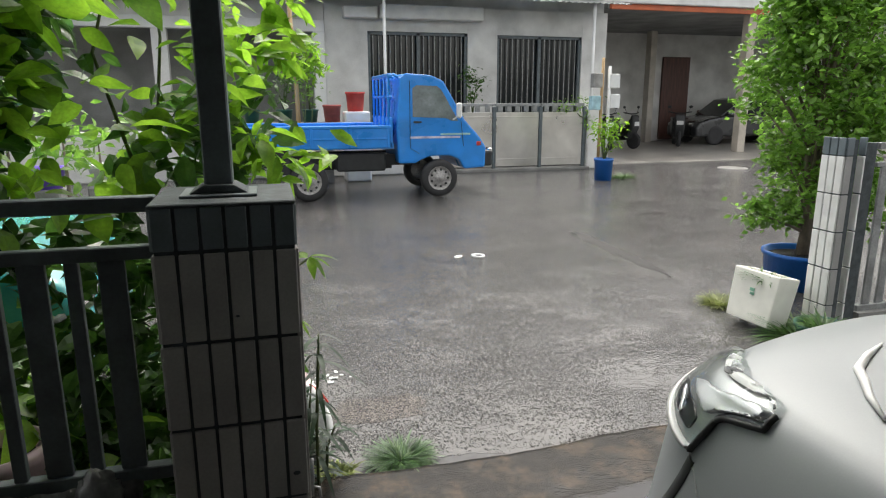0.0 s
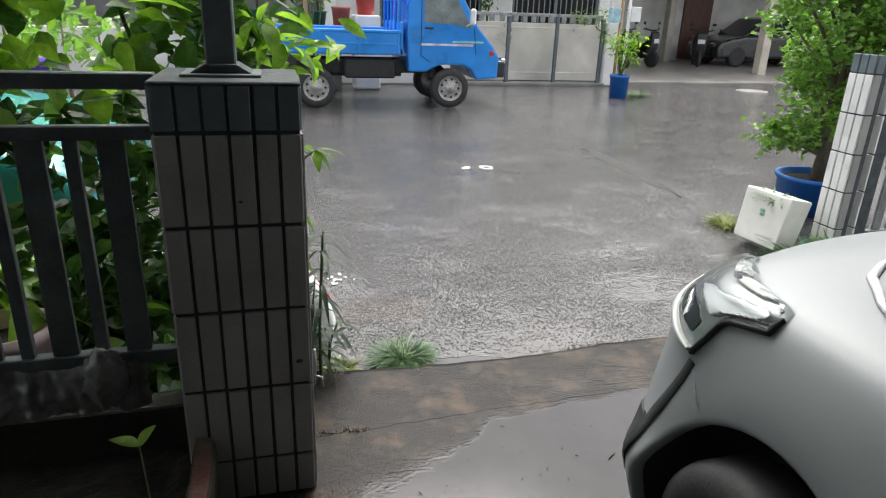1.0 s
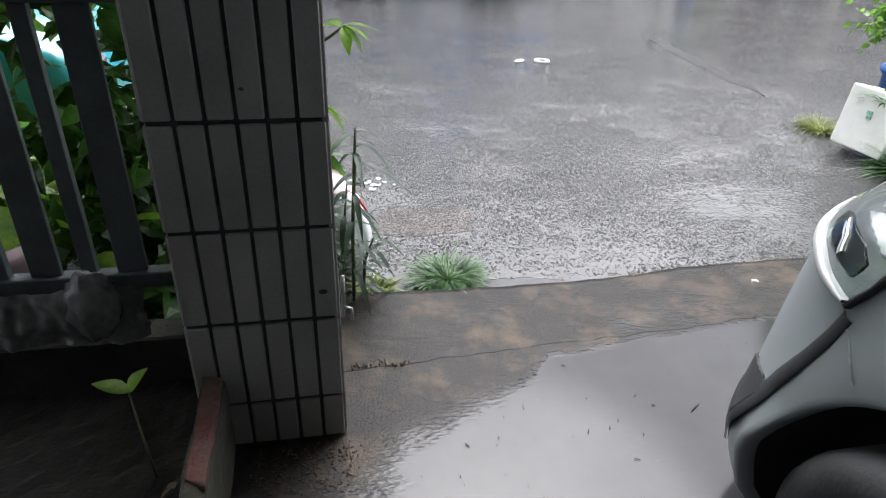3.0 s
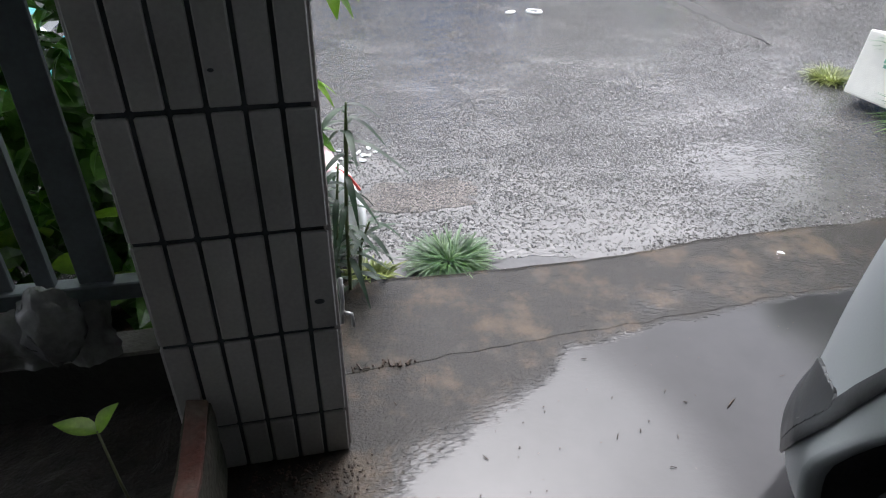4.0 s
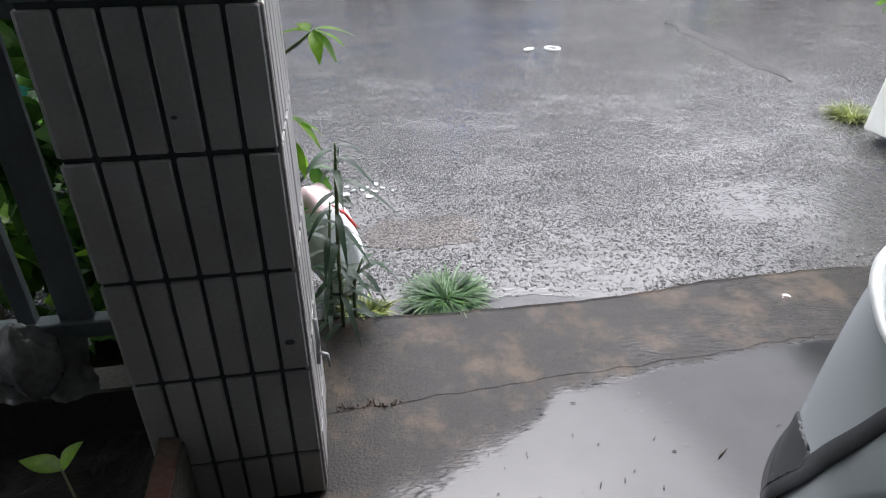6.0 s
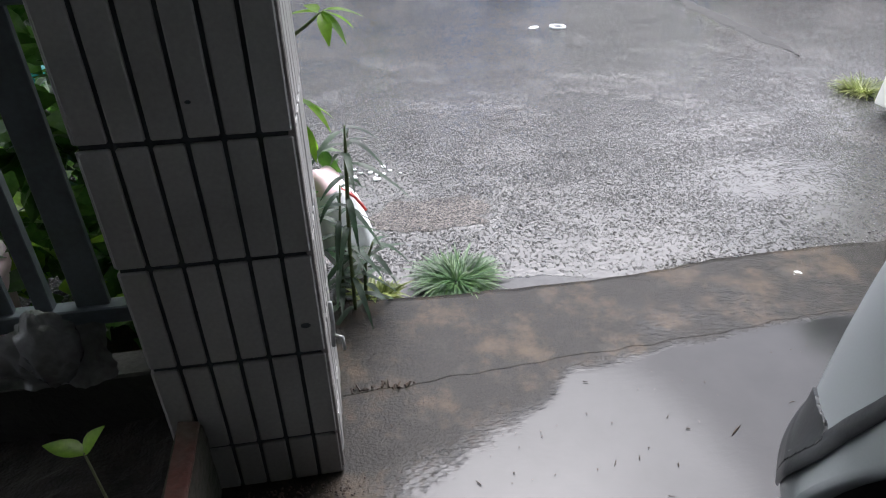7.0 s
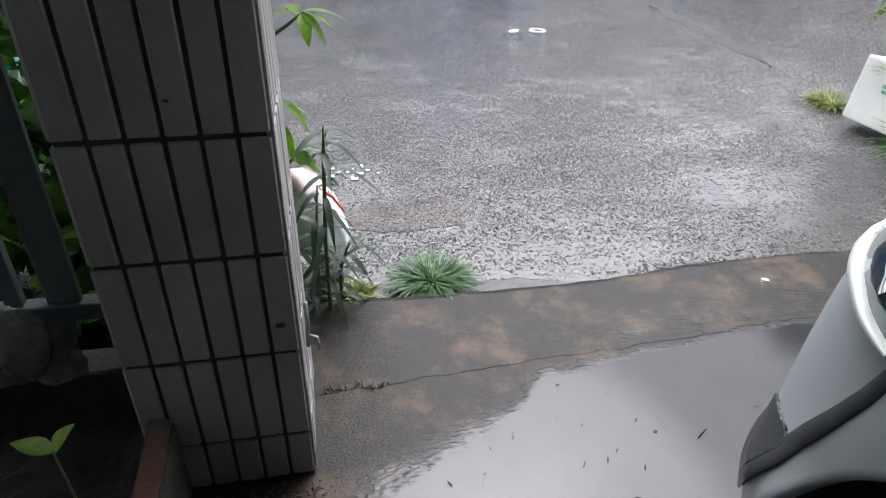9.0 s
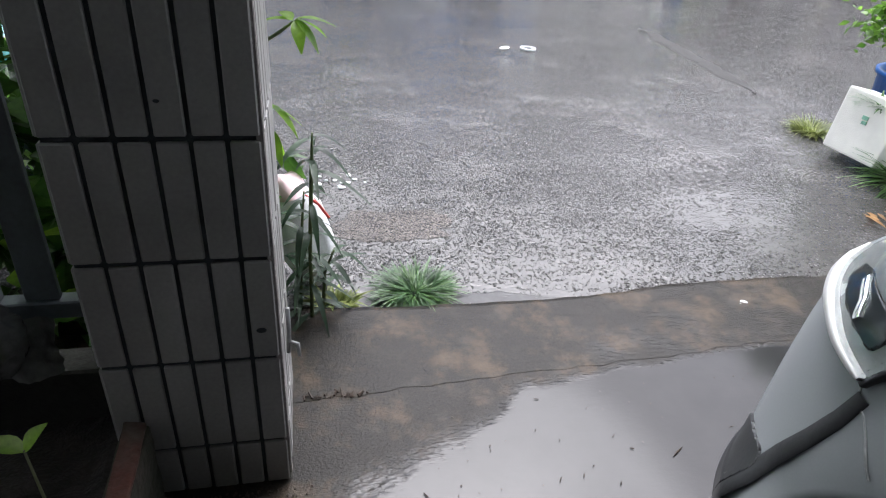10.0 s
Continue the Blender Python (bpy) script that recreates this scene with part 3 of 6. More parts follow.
tiles = {"full": tile_mesh("tile", COL - 0.0085, ROW - 0.010, TILE), "base": tile_mesh("tile", COL - 0.0085, BASE_ROW - 0.008, TILE), "cap": tile_mesh("tile", COL - 0.0085, 0.105, TILE_DARK)}
ROWS_UP = [(BASE_ROW / 2, "base")] + [(BASE_ROW + ROW * (i + 0.5), "full") for i in range(4)] + [(BASE_ROW + 4 * ROW + 0.058, "cap")]
TOP = BASE_ROW + 4 * ROW + 0.116
pillar = thing("gate_pillar", "square gate pillar clad in long grey-beige tiles with dark grout and slate cap row", "pillar", kind="structure")
part("core", boxed(-6 * COL + 0.007, -0.007, 0.008, 6 * COL - 0.007, 0, TOP - 0.006), GROUT, pillar)
part("coping", boxed(-6 * COL, 0.0, 0.0, 6 * COL, TOP - 0.006, TOP + 0.004, bevel=0.003), GROUT, pillar, "dark mortar top of the pillar")
# Pale strip along the corner; daylight on the side face is in its colour.
part("daylit_strip", boxed(-0.012, 0.002, 0.004, 0.02, 0.02, TOP - 0.12, bevel=0.002), EDGE_DAYLIT, pillar, "pale strip for the daylit pillar corner")
tiled_face(pillar, (-6 * COL, 0.006), (1, 0), (0, -1), 6, ROWS_UP, tiles)
tiled_face(pillar, (-0.006, 0.0), (0, 1), (1, 0), 6, ROWS_UP, tiles)
tiled_face(pillar, (0.0, 6 * COL - 0.006), (-1, 0), (0, 1), 6, ROWS_UP, tiles)
tiled_face(pillar, (-6 * COL + 0.006, 6 * COL), (0, -1), (-1, 0), 6, ROWS_UP, tiles)
for cx, cz, r in ((-0.034, 0.443, 0.008), (-0.157, 0.905, 0.004)):
    bm = bmesh.new()
    bmesh.ops.create_uvsphere(bm, u_segments=10, v_segments=6, radius=r, matrix=Matrix.Translation((cx, -0.001, cz)) @ Matrix.Diagonal((1.3, 0.15, 0.8, 1)))
    part("dirt_spot", bm, GROUT, pillar, "small dark blotch on a tile", True)
bm = tube(bmesh.new(), [(0.008, 0.10, 0.30), (0.012, 0.10, 0.36), (0.012, 0.10, 0.42)], 0.005)
tube(bm, [(0.012, 0.10, 0.33), (0.03, 0.09, 0.33), (0.032, 0.085, 0.30)], 0.004)
part("latch", bm, STEEL_GREY, pillar, "rusty steel gate latch", True)

post = thing("roof_post", "dark grey square steel post bolted on the pillar top", "post", (-0.187, 0.17, TOP + 0.004), kind="structure")
part("shaft", boxed(-0.036, 0.036, -0.036, 0.036, 0.02, 2.75 - TOP - 0.004, bevel=0.004), STEEL_DARK, post)
part("base_plate", boxed(-0.095, 0.095, -0.08, 0.08, 0, 0.008, bevel=0.002), STEEL_DARK, post)
bm = bmesh.new()
prism(bm, [(-0.075, 0.008), (0.075, 0.008), (0.038, 0.03), (-0.038, 0.03)], "y", -0.06, 0.06)
part("mortar_collar", soften(bm, 0.006), GROUT, post, "rough mortar round the post foot")

# ---- fence beside the pillar ----
fence = thing("slat_fence", "dark grey metal fence with flat upright slats and twin rails", "fence", (0, 0.15, 0), kind="structure")
FX0 = -3.4
part("top_rail", boxed(FX0, -6 * COL, -0.02, 0.02, 1.16, 1.20, bevel=0.003), STEEL_DARK, fence)
part("rail", boxed(FX0, -6 * COL, -0.018, 0.018, 1.036, 1.072, bevel=0.003), STEEL_DARK, fence)
part("bottom_rail", boxed(FX0, -6 * COL, -0.02, 0.02, 0.405, 0.445, bevel=0.003), STEEL_DARK, fence)
slat_wide = mesh_of("slat", boxed(-0.0325, 0.0325, -0.008, 0.008, 0.445, 1.036, bevel=0.002), STEEL_DARK)
slat_narrow = mesh_of("slat", boxed(-0.0165, 0.0165, -0.012, 0.012, 0.445, 1.036, bevel=0.002), STEEL_DARK)
for i in range(26):
    ob = new("slat", slat_wide if i % 2 == 0 else slat_narrow)
    ob.parent = fence
    ob.matrix_basis = pose(-0.467 - 0.0925 * i, 0, 0)
solo("fence_wall", boxed(FX0, -6 * COL - 0.002, 0.15, 0.24, 0, 0.245, bevel=0.006), CEMENT_SHADED, "low cement wall under the slat fence, darkened for its shade", "wall", kind="structure")

# ---- raised planting bed ----
bed = thing("planting_bed", "raised planting bed edged by a worn red cement kerb", "planter", kind="structure")
bm = bmesh.new()
prism(bm, [(-0.275, -0.001), (-0.275, -0.36), (-0.328, -0.333), (-0.328, -0.001)], "z", 0, 0.22)
def worn(bm, seed):
    """Chips and dents along a cast kerb."""
    bmesh.ops.triangulate(bm, faces=[f for f in bm.faces if len(f.verts) > 4])
    bmesh.ops.subdivide_edges(bm, edges=[e for e in bm.edges if e.calc_length() > 0.05], cuts=5, use_grid_fill=True)
    for v in bm.verts:
        p = v.co * 14
        v.co += Vector((noise.noise(p + Vector((seed, 0, 0))), noise.noise(p + Vector((0, seed, 0))), noise.noise(p + Vector((0, 0, seed))))) * 0.006
        near = math.hypot(v.co.x + 0.285, v.co.y + 0.355)
        if v.co.z > 0.15:
            v.co.z -= 0.035 * math.exp(-(near / 0.03) ** 2)
    return bm


part("kerb_side", worn(soften(bm, 0.008), 3), MOSS_KERB, bed, "mossy brown cement kerb")
bm = bmesh.new()
prism(bm, [(-0.277, -0.362), (-0.330, -0.335), (-0.62, -0.60), (-1.6, -0.75), (-1.6, -0.82), (-0.60, -0.675)], "z", 0, 0.212)
part("kerb_front", worn(soften(bm, 0.008), 5), MOSS_KERB, bed, "mossy brown cement kerb")
bm = bmesh.new()
prism(bm, [(-0.280, -0.002), (-0.277, -0.20), (-0.279, -0.315), (-0.318, -0.30), (-0.323, -0.002)], "z", 0.213, 0.227)
part("red_coat", worn(soften(bm, 0.004), 7), RED_PAINT, bed, "worn red paint on the kerb top")
bm = bmesh.new()
prism(bm, [(-0.332, -0.408), (-0.362, -0.372), (-0.62, -0.608), (-1.58, -0.757), (-1.58, -0.812), (-0.602, -0.665)], "z", 0.205, 0.219)
part("red_coat", worn(soften(bm, 0.004), 9), RED_PAINT, bed, "worn red paint on the kerb top")
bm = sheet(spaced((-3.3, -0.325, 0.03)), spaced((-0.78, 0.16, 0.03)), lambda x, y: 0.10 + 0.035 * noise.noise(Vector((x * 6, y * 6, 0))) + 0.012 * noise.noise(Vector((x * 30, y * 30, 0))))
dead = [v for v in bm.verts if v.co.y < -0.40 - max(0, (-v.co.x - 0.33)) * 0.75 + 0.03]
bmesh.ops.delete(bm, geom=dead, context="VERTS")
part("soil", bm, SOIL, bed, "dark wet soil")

# ---- silver hatchback ----
CX, WY, WZ = 1.60, -0.80, 0.272


HALF = [(0.14, 0.784), (0.22, 0.834), (0.34, 0.86), (0.45, 0.805), (0.55, 0.778), (0.65, 0.755), (0.70, 0.740), (0.74, 0.722), (0.78, 0.690), (0.81, 0.645), (0.835, 0.560), (0.855, 0.44), (0.88, 0.23), (0.90, 0.08), (0.91, 0.0)]
NOSE = [(0.14, -0.004), (0.25, -0.006), (0.35, -0.07), (0.45, -0.01), (0.55, 0.002), (0.65, 0.0), (0.75, -0.127), (0.82, -0.231), (0.88, -0.382), (0.91, -0.451)]


def flank(y, z):
    """Half the body's width at a place along the car and a height."""
    w, nose, y0 = lerp_table(z, HALF), lerp_table(z, NOSE), -0.523
    if y > y0:
        k = min(1.0, (y - y0) / max(0.05, nose - y0))
        w *= max(0.0, 1 - k ** 2.39) ** (1 / 1.41)
    flare = math.exp(-((math.hypot(y - WY, z - WZ) - 0.37) / 0.05) ** 2) * 0.013
    return w + (flare if w > 0.3 else 0)


def body_point(y, z, off=0.0):
    e = 0.004
    w = flank(y, z)
    n = Vector((-1.0, (flank(y - e, z) - flank(y + e, z)) / (2 * e), (flank(y, z - e) - flank(y, z + e)) / (2 * e))).normalized()
    return Vector((CX - w, y, z)) + n * off


car = thing("hatchback_car", "silver hatchback parked nose-out on the wet garage floor", "car")
bm = bmesh.new()
zs = spaced((0.14, 0.78, 0.018), (0.78, 0.90, 0.004), (0.90, 0.91, 0.001))
R_ARCH = 0.335
for side in (1, -1):
    rows = []
    for z in zs:
        nose = lerp_table(z, NOSE)
        ys = spaced((-3.75, -1.4, 0.3), (-1.4, -0.523, 0.018)) + [-0.523 + (nose + 0.523) * (1 - (1 - i / 46) ** 2.0) for i in range(1, 47)]
        rows.append([bm.verts.new((CX - side * flank(y, z), y, z)) for y in ys])
    for r0, r1 in zip(rows, rows[1:]):
        for k in range(len(r0) - 1):
            q = (r0[k], r0[k + 1], r1[k + 1], r1[k])
            c = sum((v.co for v in q), Vector()) / 4
            if math.hypot(c.y - WY, c.z - WZ) < R_ARCH:
                continue
            bm.faces.new(q if side == 1 else q[::-1])
for v in bm.verts:
    d = math.hypot(v.co.y - WY, v.co.z - WZ)
    if abs(d - R_ARCH) < 0.016 and d > 0.01:
        v.co.y, v.co.z = WY + (v.co.y - WY) * R_ARCH / d, WZ + (v.co.z - WZ) * R_ARCH / d
loose = [v for v in bm.verts if not v.link_faces]
bmesh.ops.delete(bm, geom=loose, context="VERTS")
bmesh.ops.remove_doubles(bm, verts=bm.verts, dist=0.0008)
for _ in range(12):
    bmesh.ops.smooth_vert(bm, verts=[v for v in bm.verts if not v.is_boundary], factor=0.5, use_axis_x=True, use_axis_y=True, use_axis_z=True)
bmesh.ops.recalc_face_normals(bm, faces=bm.faces)
body = part("body", bm, SILVER, car, smooth=True)
bm = bmesh.new()
prism(bm, [(-3.7, 0.82), (-1.15, 0.83), (-1.75, 1.42), (-2.6, 1.5), (-3.45, 1.42), (-3.75, 1.0)], "x", CX - 0.60, CX + 0.60)
part("cabin", soften(bm, 0.08, 3), SILVER, car, smooth=False)
for sx in (-1, 1):
    bm = bmesh.new()
    prism(bm, [(-3.4, 1.02), (-1.4, 1.02), (-1.82, 1.35), (-2.6, 1.42), (-3.3, 1.35)], "x", CX + sx * 0.602 - 0.004, CX + sx * 0.602 + 0.004)
    part("side_window", bm, DARK_GLASS, car, "dark side window")
part("underbody", boxed(CX - 0.62, CX + 0.62, -3.6, -1.15, 0.16, 0.5), BLACK_TRIM, car)


def ribbon(points, width, off, widths=None):
    """A strip that lies on the car's flank along (y, z) points."""
    b = bmesh.new()
    dense = []
    for (a, c) in zip(points, points[1:]):
        dense += [(a[0] + (c[0] - a[0]) * i / 10, a[1] + (c[1] - a[1]) * i / 10) for i in range(10)]
    dense.append(points[-1])
    last = None
    for i, (y, z) in enumerate(dense):
        j0, j1 = max(i - 1, 0), min(i + 1, len(dense) - 1)
        dy, dz = dense[j1][0] - dense[j0][0], dense[j1][1] - dense[j0][1]
        l = math.hypot(dy, dz) or 1
        t = i / (len(dense) - 1)
        w = width if widths is None else widths[0] + (widths[1] - widths[0]) * t
        py, pz = -dz / l * w / 2, dy / l * w / 2
        now = [b.verts.new(body_point(y + py * s, z + pz * s, o)) for s, o in ((-1, 0.0), (-0.8, off), (0.8, off), (1, 0.0))]
        if last:
            for k in range(3):
                b.faces.new((last[k], now[k], now[k + 1], last[k + 1]))
        last = now
    bmesh.ops.recalc_face_normals(b, faces=b.faces)
    return b


def patch(outline, off, step=0.004):
    """A raised piece of the car's flank inside an outline of (y, z)."""
    def inside(y, z):
        hit = False
        for (y0, z0), (y1, z1) in zip(outline, outline[1:] + outline[:1]):
            if (z0 > z) != (z1 > z) and y < (y1 - y0) * (z - z0) / (z1 - z0) + y0:
                hit = not hit
        return hit
    b = bmesh.new()
    y0, y1 = min(p[0] for p in outline), max(p[0] for p in outline)
    z0, z1 = min(p[1] for p in outline), max(p[1] for p in outline)
    grid = {}
    ny, nz = int((y1 - y0) / step) + 1, int((z1 - z0) / step) + 1
    for i in range(ny):
        for j in range(nz):
            y, z = y0 + i * step, z0 + j * step
            if inside(y + step / 2, z + step / 2):
                q = []
                for a, c in ((0, 0), (1, 0), (1, 1), (0, 1)):
                    key = (i + a, j + c)
                    if key not in grid:
                        grid[key] = b.verts.new(body_point(y0 + key[0] * step, z0 + key[1] * step, off))
                    q.append(grid[key])
                b.faces.new(q)
    for _ in range(24):
        bmesh.ops.smooth_vert(b, verts=[v for v in b.verts if v.is_boundary], factor=0.5, use_axis_x=True, use_axis_y=True, use_axis_z=True)
    rim = [e for e in b.edges if e.is_boundary]
    r = bmesh.ops.extrude_edge_only(b, edges=rim)
    for v in [g for g in r["geom"] if isinstance(g, bmesh.types.BMVert)]:
        v.co = v.co + (Vector((CX, -1.2, 0.6)) - v.co).normalized() * (off + 0.01)
    bmesh.ops.recalc_face_normals(b, faces=b.faces)
    return b


LAMP = [(-0.484, 0.652), (-0.502, 0.697), (-0.518, 0.743), (-0.535, 0.754), (-0.585, 0.764), (-0.632, 0.775), (-0.628, 0.790), (-0.609, 0.806), (-0.552, 0.812), (-0.489, 0.815), (-0.444, 0.817), (-0.36, 0.815), (-0.31, 0.795), (-0.265, 0.76), (-0.23, 0.715), (-0.231, 0.687), (-0.265, 0.670), (-0.312, 0.664), (-0.371, 0.660), (-0.417, 0.654), (-0.462, 0.650)]
lamp = part("lamp_housing", patch(LAMP, 0.003), LAMP_GREY, car, "smoky grey lamp housing", True)
part("lamp_interior", patch([(-0.462, 0.680), (-0.478, 0.715), (-0.43, 0.742), (-0.35, 0.742), (-0.30, 0.722), (-0.30, 0.70), (-0.36, 0.690)], 0.006), DARK_GLASS, lamp, "dark glossy lamp interior", True)
part("lamp_reflector", patch([(-0.37, 0.756), (-0.44, 0.745), (-0.49, 0.733), (-0.516, 0.748), (-0.58, 0.766), (-0.622, 0.779), (-0.614, 0.793), (-0.533, 0.790), (-0.416, 0.775)], 0.012), ALLOY, lamp, "silvery reflector bar", True)
part("lamp_prong", patch([(-0.441, 0.805), (-0.385, 0.815), (-0.37, 0.808), (-0.41, 0.800), (-0.481, 0.797), (-0.557, 0.798), (-0.600, 0.806), (-0.541, 0.811), (-0.473, 0.814)], 0.014), WHITE_PAINT, lamp, "bright upper lamp prong", True)
# No real recess: the darkness of the hole is painted as a black patch.
part("lamp_hole_patch", patch([(-0.430, 0.801), (-0.452, 0.797), (-0.475, 0.801), (-0.472, 0.809), (-0.440, 0.810)], 0.0165, 0.002), BLACK_TRIM, lamp, "small black patch for a dark hole in the lamp", True)
part("lamp_bulb", ribbon([(-0.41, 0.70), (-0.39, 0.718), (-0.355, 0.728)], 0.016, 0.013), CHROME, lamp, "bright bulb holder", True)
part("clear_lens", patch(LAMP, 0.022), LENS, lamp, "clear plastic lens", True)
part("lamp_gasket", ribbon([(-0.482, 0.644), (-0.505, 0.690), (-0.522, 0.735), (-0.538, 0.746), (-0.585, 0.756), (-0.636, 0.767), (-0.636, 0.792)], 0.010, 0.012), BLACK_TRIM, lamp, "black seal under the lamp", True)
part("lamp_rim", ribbon([(-0.483, 0.653), (-0.460, 0.656), (-0.413, 0.663), (-0.366, 0.673), (-0.305, 0.678), (-0.255, 0.682), (-0.230, 0.694)], 0.02, 0.023, (0.006, 0.032)), WHITE_PAINT, lamp, "bright white lens edge", True)
# Raised ribbon for the bumper gap, with the gap's shadow line as black.
part("bumper_seam", ribbon([(-0.492, 0.630), (-0.482, 0.578), (-0.463, 0.520), (-0.441, 0.460), (-0.425, 0.405), (-0.402, 0.350), (-0.335, 0.228)], 0.02, 0.004, (0.026, 0.046)), BLACK_TRIM, car, "black strip for the shadowed gap above the bumper", True)
part("bumper_corner", patch([(-0.330, 0.422), (-0.405, 0.437), (-0.43, 0.42), (-0.405, 0.355), (-0.345, 0.235), (-0.31, 0.228), (-0.275, 0.26), (-0.255, 0.30), (-0.265, 0.36), (-0.295, 0.405)], 0.004), BLACK_TRIM, car, "black plastic bumper corner", True)
part("panel_gap", ribbon([(-0.478, 0.637), (-0.488, 0.616), (-0.510, 0.610), (-0.535, 0.590), (-0.575, 0.557)], 0.004, 0.0015), STEEL_GREY, car, "pale panel gap", True)
# White painted crescent laid on the bonnet, not tied to a known part.
part("bonnet_crescent", tube(bmesh.new(), [body_point(y, z, 0.004) for y, z in ((-0.527, 0.872), (-0.56, 0.864), (-0.599, 0.856), (-0.645, 0.850), (-0.694, 0.844), (-0.768, 0.837))], [0.003, 0.009, 0.011, 0.010, 0.008, 0.004], 8), WHITE_PAINT, car, "bright white crescent on the bonnet", True)
bm = bmesh.new()
segs, last = 40, None
for i in range(segs + 1):
    a = math.radians(-28 + 236 * i / segs)
    ring = []
    for r, dx in ((R_ARCH + 0.012, 0.001), (R_ARCH + 0.002, 0.003), (R_ARCH - 0.006, 0.0), (R_ARCH - 0.008, -0.03)):
        y, z = WY + r * math.cos(a), WZ + r * math.sin(a)
        ring.append(bm.verts.new((CX - flank(y, max(0.14, z)) - dx, y, max(0.14, z))))
    if last:
        for k in range(3):
            bm.faces.new((last[k], ring[k], ring[k + 1], last[k + 1]))
    last = ring
bmesh.ops.recalc_face_normals(bm, faces=bm.faces)
part("arch_lip", bm, SILVER, car, smooth=True)
bm = bmesh.new()
arc = [math.radians(-20 + 220 * i / 36) for i in range(37)]
outer = [bm.verts.new((CX - flank(WY + 0.34 * math.cos(a), WZ + 0.34 * math.sin(a)) + 0.02, WY + 0.34 * math.cos(a), WZ + 0.34 * math.sin(a))) for a in arc]
inner = [bm.verts.new((CX - 0.42, WY + 0.34 * math.cos(a), WZ + 0.34 * math.sin(a))) for a in arc]
for k in range(36):
    bm.faces.new((outer[k], outer[k + 1], inner[k + 1], inner[k]))
bm.faces.new(inner)
# Grey lifted above black plastic to stand for ambient light in the well.
part("wheel_well", bm, mat("lightened_wheel_housing", (0.055, 0.056, 0.058), 0.8, var=0.3, scale=9, fine=70, bump=0.2), car, "dark wheel housing, its grey raised for ambient light", True)


def car_wheel(parent, at, tyre_r, rim_r, width, spokes, rim_mat, face=-1):
    """A wheel whose outer face looks along face * x."""
    hub = new("wheel")
    hub.parent = parent
    hub.matrix_basis = pose(*at, 0, 90 * face, 0)
    w = width
    bm = lathe(bmesh.new(), [(rim_r, -w / 2), (rim_r + 0.015, -w / 2 - 0.004), (tyre_r - 0.03, -w / 2 + 0.0), (tyre_r - 0.008, -w / 2 + 0.02), (tyre_r, -w / 2 + 0.045), (tyre_r, w / 2 - 0.045), (tyre_r - 0.008, w / 2 - 0.02), (tyre_r - 0.03, w / 2), (rim_r + 0.015, w / 2 + 0.004), (rim_r, w / 2)], 40)
    part("tyre", bm, RUBBER, hub, smooth=True)
    bm = lathe(bmesh.new(), [(rim_r + 0.004, w / 2 + 0.004), (rim_r - 0.012, w / 2 + 0.002), (rim_r - 0.018, w / 2 - 0.03), (rim_r - 0.02, -w / 2), (0.02, -w / 2 + 0.02)], 40)
    for i in range(spokes):
        a = 2 * math.pi * i / spokes + 0.3
        m = Matrix.Rotation(a, 4, "Z")
        for s in (-1, 1):
            pts = [(0.035, s * 0.014 - 0.014), (0.035, s * 0.014 + 0.014), (rim_r - 0.01, s * 0.030 + 0.016), (rim_r - 0.01, s * 0.030 - 0.016)]
            b0 = [bm.verts.new(m @ Vector((x, y, w / 2 - 0.035 + (0.012 if x < 0.05 else 0.018)))) for x, y in pts]
            b1 = [bm.verts.new(m @ Vector((x, y, w / 2 - 0.06))) for x, y in pts]
            bm.faces.new(b0)
            for k in range(4):
                bm.faces.new((b0[k], b1[k], b1[(k + 1) % 4], b0[(k + 1) % 4]))
    lathe(bm, [(0.06, w / 2 - 0.05), (0.058, w / 2 - 0.015), (0.03, w / 2 - 0.005), (0.001, w / 2 - 0.004)], 24)
    bmesh.ops.recalc_face_normals(bm, faces=bm.faces)
    part("rim", bm, rim_mat, hub)
    nut = mesh_of("wheel_nut", lathe(bmesh.new(), [(0.009, w / 2 - 0.03), (0.009, w / 2 - 0.002), (0.001, w / 2 - 0.001)], 8), BLACK_TRIM)
    for i in range(5):
        ob = new("wheel_nut", nut)
        ob.parent = hub
        ob.matrix_basis = pose(0.038 * math.cos(2 * math.pi * i / 5), 0.038 * math.sin(2 * math.pi * i / 5), 0)
    return hub


for wx, face in ((CX - 0.70, -1), (CX + 0.70, 1)):
    for wy in (WY, -3.1):
        car_wheel(car, (wx + 0.035 * face, wy + 0.02, 0.256), 0.256, 0.174, 0.18, 5, ALLOY, face)

# ---- blue pickup across the street ----
truck = thing("pickup_truck", "small blue flatbed pickup truck with grey steel wheels", "truck")
truck.matrix_basis = Matrix.Translation((0.16, 7.85, 0.0)) @ Matrix.Scale(1.03, 4)
TW = 1.35
CAB = [(1.63, 0.50), (1.60, 1.0), (1.66, 1.70), (1.74, 1.765), (2.12, 1.74), (2.30, 1.66), (2.62, 1.12), (2.86, 0.86), (2.95, 0.72), (2.94, 0.42), (2.62, 0.40), (2.54, 0.54), (2.40, 0.60), (2.10, 0.60), (1.95, 0.54), (1.88, 0.50)]
bm = bmesh.new()
prism(bm, CAB, "y", 0.0, TW)
part("cab", soften(bm, 0.03, 2, 20), TRUCK_BLUE, truck)
for y0 in (-0.004, TW - 0.002):
    bm = bmesh.new()
    prism(bm, [(1.84, 1.16), (1.84, 1.56), (1.90, 1.60), (2.20, 1.59), (2.27, 1.53), (2.52, 1.10), (2.42, 1.10), (2.33, 1.14)], "y", y0, y0 + 0.006)
    part("side_window", soften(bm, 0.001), CAB_GLASS, truck, "hazy cab window")
